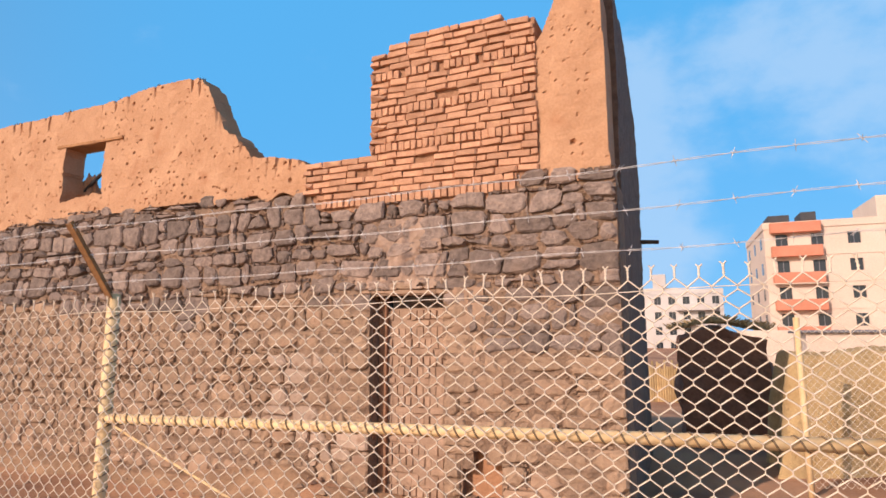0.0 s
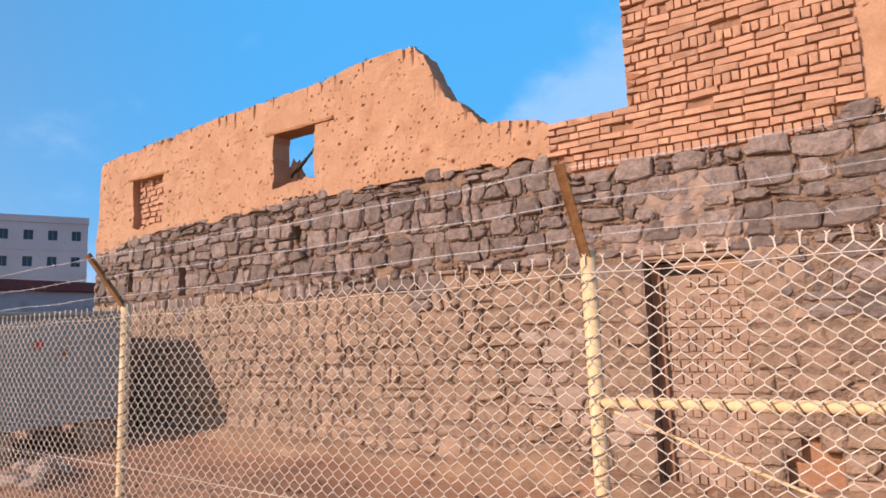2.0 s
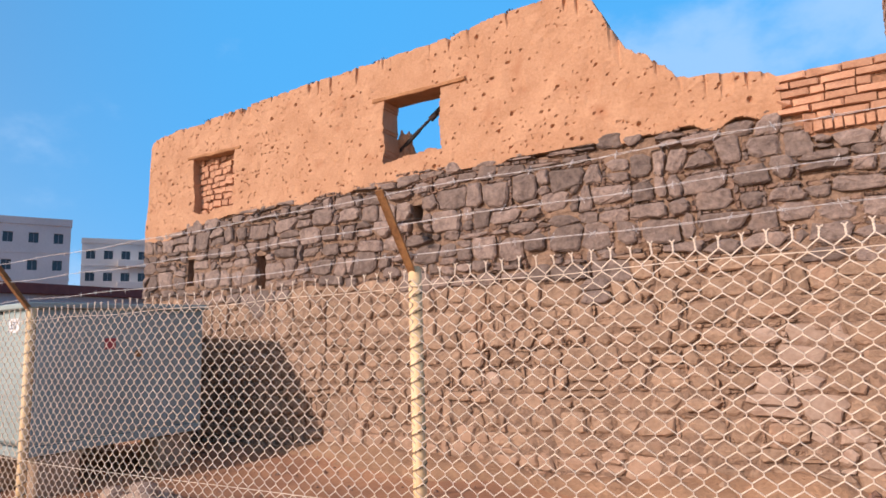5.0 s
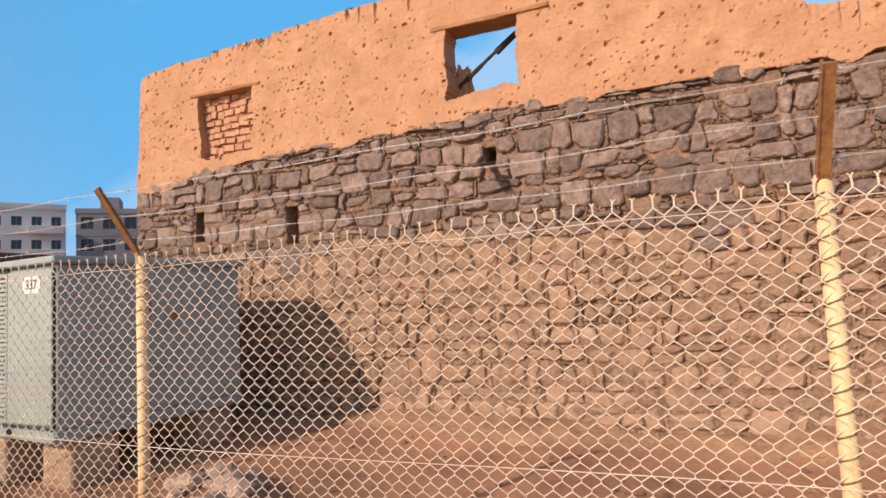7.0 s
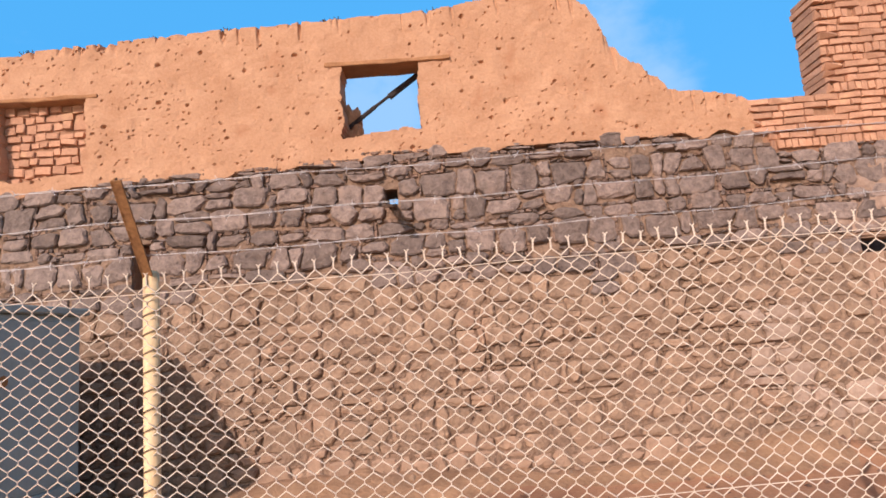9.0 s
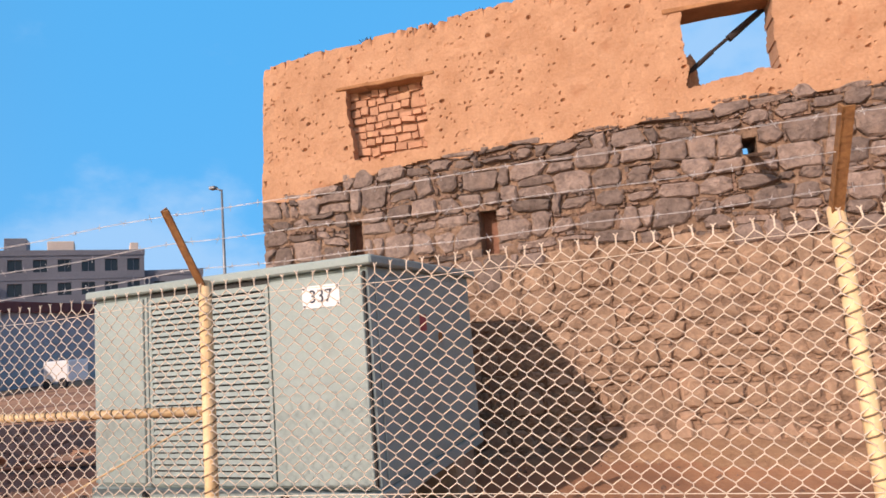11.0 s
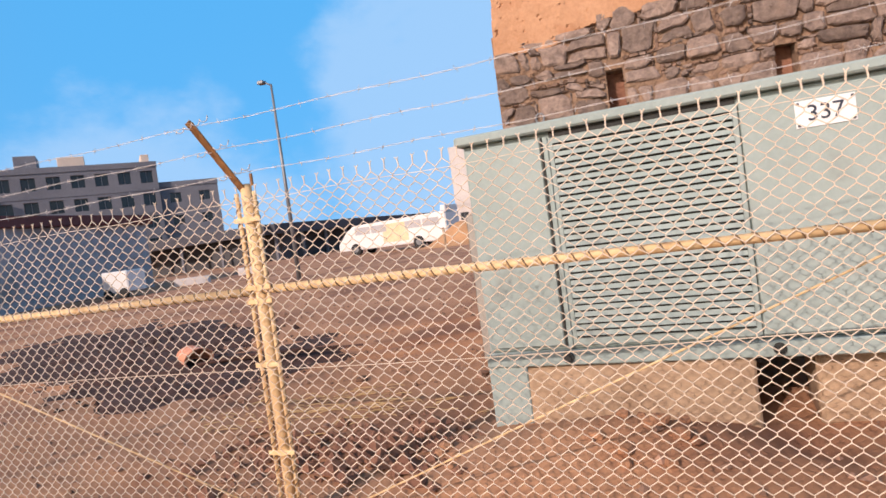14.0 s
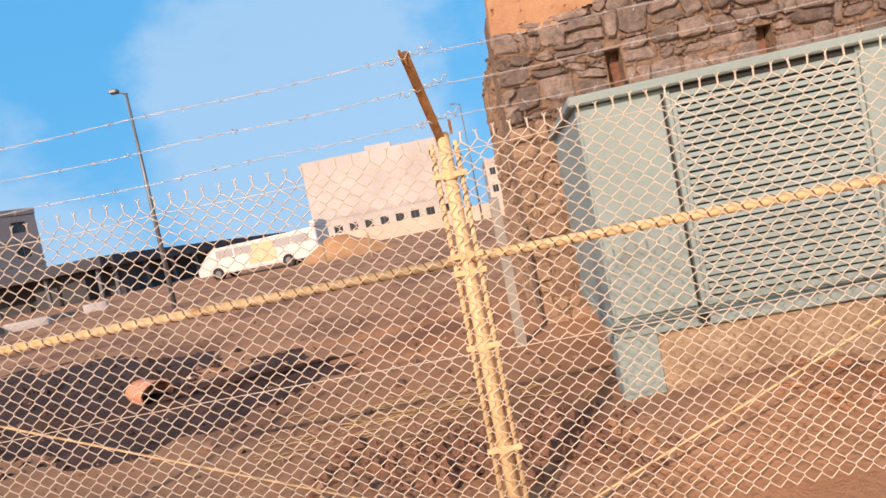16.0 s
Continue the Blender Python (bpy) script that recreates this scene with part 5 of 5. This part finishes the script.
def stone_mesh(outline, proud):
    """One rough stone from its outline in x and z: chipped edges and an uneven face."""
    o = np.array(outline)
    c = o.mean(0)
    n = len(o)
    hw, hh = np.ptp(o[:, 0]) / 2, np.ptp(o[:, 1]) / 2
    inset = min(0.022, 0.35 * min(hw, hh)) * srng.uniform(0.7, 1.3, n)
    d = c - o
    d /= np.linalg.norm(d, axis=1)[:, None] + 1e-9
    inner = o + d * inset[:, None]
    tx, tz = srng.uniform(-0.008, 0.008, 2)
    lean = lambda q: tx * (q[0] - c[0]) / hw + tz * (q[1] - c[1]) / hh
    v = [(q[0], 0.06, q[1]) for q in o]
    v += [(q[0], -proud * 0.25 + lean(q) + srng.uniform(-0.004, 0.004), q[1]) for q in o]
    v += [(q[0], -proud + lean(q) + srng.uniform(-0.006, 0.006), q[1]) for q in inner]
    v += [(c[0] + srng.uniform(-0.3, 0.3) * hw, -proud - srng.uniform(-0.004, 0.010), c[1] + srng.uniform(-0.3, 0.3) * hh)]
    f = []
    for r in range(2):
        for i in range(n):
            i2 = (i + 1) % n
            f.append((r * n + i, r * n + i2, (r + 1) * n + i2, (r + 1) * n + i))
    f += [(2 * n + i, 2 * n + (i + 1) % n, 3 * n) for i in range(n)]
    return v, f


def outline(xl, xr, lo, hi, gap, slant_l, slant_r):
    """Stone outline between two slanted joints and the wavy courses below and above it, corners chipped."""
    jit = lambda s: srng.uniform(-s, s)
    w = xr - xl
    zl0, zl1, zr0, zr1 = lo(xl), hi(xl), lo(xr), hi(xr)
    ch = min(0.065, 0.27 * w) * srng.uniform(0.2, 1.4, 4)
    cv = min(0.055, 0.28 * (zl1 - zl0)) * srng.uniform(0.2, 1.4, 4)
    a, b = xl + gap, xr - gap
    pts = [(a + ch[0] + slant_l[0], lo(a + ch[0]) + gap), (xl + w / 2 + jit(w * 0.1), lo(xl + w / 2) + gap + jit(0.008)), (b - ch[1] + slant_r[0], lo(b - ch[1]) + gap),
           (b + slant_r[0], zr0 + gap + cv[1]), (b + (slant_r[0] + slant_r[1]) / 2 - abs(jit(0.012)), (zr0 + zr1) / 2), (b + slant_r[1], zr1 - gap - cv[2]),
           (b - ch[2] + slant_r[1], hi(b - ch[2]) - gap), (xl + w / 2 + jit(w * 0.1), hi(xl + w / 2) - gap + jit(0.008)), (a + ch[3] + slant_l[1], hi(a + ch[3]) - gap),
           (a + slant_l[1], zl1 - gap - cv[3]), (a + (slant_l[0] + slant_l[1]) / 2 + abs(jit(0.012)), (zl0 + zl1) / 2), (a + slant_l[0], zl0 + gap + cv[0])]
    return pts


def rubble(x_from, x_to, top_of, holes, z_from, seed):
    """Coursed rubble: outlines of stones, and of small stones wedged in the joints."""
    big_ones, small_ones = [], []
    wave = lambda x, r: 0.050 * float(lattice(np.array(x), np.array(r * 5.3), 0.75, seed)) + 0.018 * float(lattice(np.array(x), np.array(r * 3.1), 0.22, seed + 1))
    z, row = z_from, 0
    while z < 3.4:
        h = srng.uniform(0.14, 0.25)
        spans = [(x_from, x_to)]
        for a, b, c, d in holes:
            if c - 0.03 < z + h * 0.8 and d + 0.02 > z + h * 0.2:
                nxt = []
                for s, e in spans:
                    nxt += [(s, e)] if b <= s or a >= e else [q for q in ((s, a), (b, e)) if q[1] - q[0] > 0.05]
                spans = nxt
        for s, e in spans:
            x, slant = s, (0.0, 0.0)
            while x < e - 0.02:
                w = srng.uniform(0.20, 0.42) if srng.random() > 0.22 else srng.uniform(0.09, 0.19)
                if -11.2 < x < -4.2 and z < 1.9:
                    w *= 0.8
                if e - (x + w) < 0.13:
                    w = e - x
                nslant = tuple(srng.uniform(-0.036, 0.036, 2)) if x + w < e - 0.01 else (0.0, 0.0)
                t = float(top_of(np.array(x + w / 2))) + srng.uniform(-0.03, 0.05)
                up0, up1 = (srng.uniform(-0.035, 0.035, 2) if srng.random() < 0.6 else (0.0, 0.0))
                lo = lambda q, z=z, r=row, k=up0: z + k + wave(q, r)
                hi = lambda q, z=z, h=h, r=row, t=t, k=up1: min(z + h + k + wave(q, r + 1), t)
                if hi(x + w / 2) - lo(x + w / 2) > 0.07 and hi(x) - lo(x) > 0.05 and hi(x + w) - lo(x + w) > 0.05:
                    gap = srng.uniform(0.003, 0.011)
                    roll_ = srng.random()
                    if roll_ < 0.16 and h > 0.2:
                        f = srng.uniform(0.35, 0.65)
                        mid = lambda q, lo=lo, hi=hi, f=f: lo(q) + (hi(q) - lo(q)) * f
                        big_ones.append(outline(x, x + w, lo, mid, gap, slant, nslant))
                        big_ones.append(outline(x, x + w, mid, hi, gap, slant, nslant))
                    else:
                        thick = srng.uniform(0.018, 0.045) if roll_ < 0.72 else 0.0
                        cut = lambda q, hi=hi, k=thick: hi(q) - k
                        side_gap = srng.uniform(0.025, 0.05) if srng.random() < 0.45 and w > 0.2 and nslant != (0.0, 0.0) else 0.0
                        big_ones.append(outline(x, x + w - side_gap, lo, cut, gap, slant, nslant))
                        u = x
                        while thick and u < x + w - 0.03:
                            cw = min(srng.uniform(0.035, 0.11), x + w - u)
                            small_ones.append(outline(u, u + cw, cut, hi, 0.002, (0, 0), (0, 0)))
                            u += cw
                        if side_gap:
                            n = srng.integers(2, 5)
                            for k in range(n):
                                la = lambda q, k=k, n=n, lo=lo, cut=cut: lo(q) + (cut(q) - lo(q)) * k / n
                                lb = lambda q, k=k, n=n, lo=lo, cut=cut: lo(q) + (cut(q) - lo(q)) * (k + 1) / n
                                small_ones.append(outline(x + w - side_gap, x + w, la, lb, 0.002, (0, 0), (0, 0)))
                x += w
                slant = nslant
        z += h
        row += 1
    return big_ones, small_ones


def stone_material(x, z):
    edge = 1.93 + 0.22 * float(lattice(np.array(x), np.array(z), 0.6, 400)) + 0.10 * float(lattice(np.array(x), np.array(z), 0.25, 401))
    if x > 0.1:
        edge -= 0.45
    if x > -2.2 and x < -0.95 and 0.15 < z < 1.4 and lattice(np.array(x), np.array(z), 0.35, 402) > -0.15:
        return M_PALE
    if abs(x + 4.9) < 0.13 and abs(z - 0.86) < 0.1:
        return M_PALE
    if z < 0.16 + 0.26 * math.exp(-((x + 7.0) / 1.6) ** 2) + 0.16 * float(lattice(np.array(x), np.array(z), 0.5, 404)):
        return M_TAN
    if z < edge:
        return M_DUSTED
    return M_BASALT


def join_up(items):
    vs, fs = [], []
    for v, f in items:
        b = len(vs)
        vs += v
        fs += [tuple(i + b for i in t) for t in f]
    return vs, fs


stones, chinks = rubble(LEFT, RIGHT, stone_top, HOLES, -0.22, 300)
rest, count = {}, 0
centre = lambda q: np.array(q).mean(0)
for q in sorted(stones, key=lambda q: not -4.6 < centre(q)[0] < 1.7):
    mt = stone_material(*centre(q))
    piece = stone_mesh(q, srng.uniform(0.006, 0.032))
    if count < 300:
        o = new("stone", mesh_of("stone", *piece, mt))
        o.parent = wall_front
        count += 1
    else:
        rest.setdefault(mt.name, []).append(piece)
for q in chinks:
    mt = stone_material(*centre(q))
    rest.setdefault((M_CHIP if mt is M_BASALT and srng.random() < 0.6 else mt).name, []).append(stone_mesh(q, srng.uniform(-0.016, 0.012)))
for nm, items in rest.items():
    o = new("stonework", mesh_of("stonework", *join_up(items), bpy.data.materials[nm]))
    o.parent = wall_front
    tagged(o, kind="stuff")
# the end of the house, seen round its corner
ends, end_chinks = rubble(0.0, 3.0, lambda y: 3.0 + 0 * y, [], -0.22, 340)
turn_end = Matrix(((0, 1, 0, LEFT + 0.02), (-1, 0, 0, 3.0), (0, 0, 1, 0), (0, 0, 0, 1)))
o = new("stonework", mesh_of("stonework", *join_up([stone_mesh(q, srng.uniform(0.0, 0.02)) for q in ends + end_chinks]), M_DUSTED))
o.parent = wall_end
o.matrix_local = turn_end
tagged(o, kind="stuff")

# ---- brickwork ----
def brick_mesh(seed):
    """A unit brick, a little uneven, with worn front edges."""
    bm = boxed(-0.5, 0.5, 0.0, 1.0, -0.5, 0.5)
    es = [e for e in bm.edges if all(v.co.y < 0.01 for v in e.verts)]
    bmesh.ops.bevel(bm, geom=es, offset=0.07, segments=1, affect="EDGES")
    r = np.random.default_rng(seed)
    for v in bm.verts:
        v.co += Vector((r.uniform(-0.03, 0.03), r.uniform(-0.08, 0.08) if v.co.y < 0.3 else 0, r.uniform(-0.09, 0.09)))
    return finish(bm, "brick", M_BRICK)


BRICKS = [brick_mesh(s) for s in range(6)]
SMEARED = [m.copy() for m in BRICKS]
for m in SMEARED:
    m.materials.clear()
    m.materials.append(M_SMEARED)
brng = np.random.default_rng(33)
BX = ((-1.03, 4.58), (-0.90, 4.74), (-0.68, 4.84), (-0.02, 4.88), (0.50, 4.90), (0.80, 4.80), (0.88, 4.60))
brick_top = lambda x: float(np.interp(x, [-1.9, -1.04] + [p[0] for p in BX], [3.56, 3.62] + [p[1] for p in BX]))
wall_brick = tagged(part("wall_brick", slab([-1.88, -1.0, -0.86, -0.6, 0.86], [2.93, 3.55, 4.5, 4.66, 4.78], lambda i, j: (i == 0 and j == 0) or (i == 1 and j < 2) or (i == 2 and j < 3) or i == 3, 0.030, 0.42), M_JOINT), "stepped ruin of reddish fired-brick wall with open joints", "wall", kind="structure")


def lay(parent, x, z, w, h, depth, y=0.0, kit=BRICKS, tilt=2.2):
    o = new("brick", kit[brng.integers(0, 6)])
    o.parent = parent
    m = pose(x + w / 2, y + brng.uniform(-0.012, 0.010), z + h / 2, 0, brng.uniform(-tilt, tilt), brng.uniform(-1.5, 1.5))
    o.matrix_local = m @ Matrix.Diagonal((w, depth, h, 1))


z, course = 2.985, 0
while z < 4.9:
    rowlock = course in (0, 7, 12, 17)
    h = 0.110 if rowlock else 0.0765
    ww = 0.076 if rowlock else 0.24
    x0 = -1.72 if course < 2 else (-1.90 if z < 3.55 else -1.03)
    x1 = 0.66 if z < 3.12 else 0.88
    x = x0
    first = True
    while x < x1 - 0.03:
        w = ww * brng.uniform(0.9, 1.08)
        if not rowlock and first and course % 2:
            w *= 0.5
        if not rowlock and brng.random() < 0.10:
            w = 0.11
        w = min(w, x1 - x)
        if z + h < brick_top(x + w / 2) + 0.03 and not (brng.random() < 0.012 and z > 3.2):
            lay(wall_brick, x, z, w - 0.012, h - 0.013, 0.40 if first else 0.10, -0.01)
        x += w
        first = False
    z += h
    course += 1

z = -0.06
course = 0
while z < 1.80:
    rowlock = course % 3 != 2
    h, ww = (0.115, 0.075) if rowlock else (0.07, 0.20)
    x = DOOR[0] + 0.01
    while x < DOOR[1] - 0.03:
        w = min(ww * brng.uniform(0.88, 1.1), DOOR[1] - 0.005 - x)
        if brng.random() > 0.05:
            lay(infill_door, x, z, w - 0.012, h - 0.016, 0.06, 0.215, SMEARED)
        x += w
    z += h
    course += 1

z, course = 3.31, 0
while z < 4.2:
    h = 0.095 * brng.uniform(0.8, 1.2)
    x = BLIND[0] - 0.02 - 0.08 * (course % 2)
    while x < BLIND[1]:
        w = brng.uniform(0.08, 0.20)
        if x + w > BLIND[0] - 0.05:
            q = h * brng.uniform(0.75, 1.1) - 0.012
            lay(infill, x, z + brng.uniform(-0.012, 0.012), w - 0.016, q, 0.07, 0.125 + brng.uniform(-0.015, 0.02), tilt=7.0)
        x += w
    z += h
    course += 1
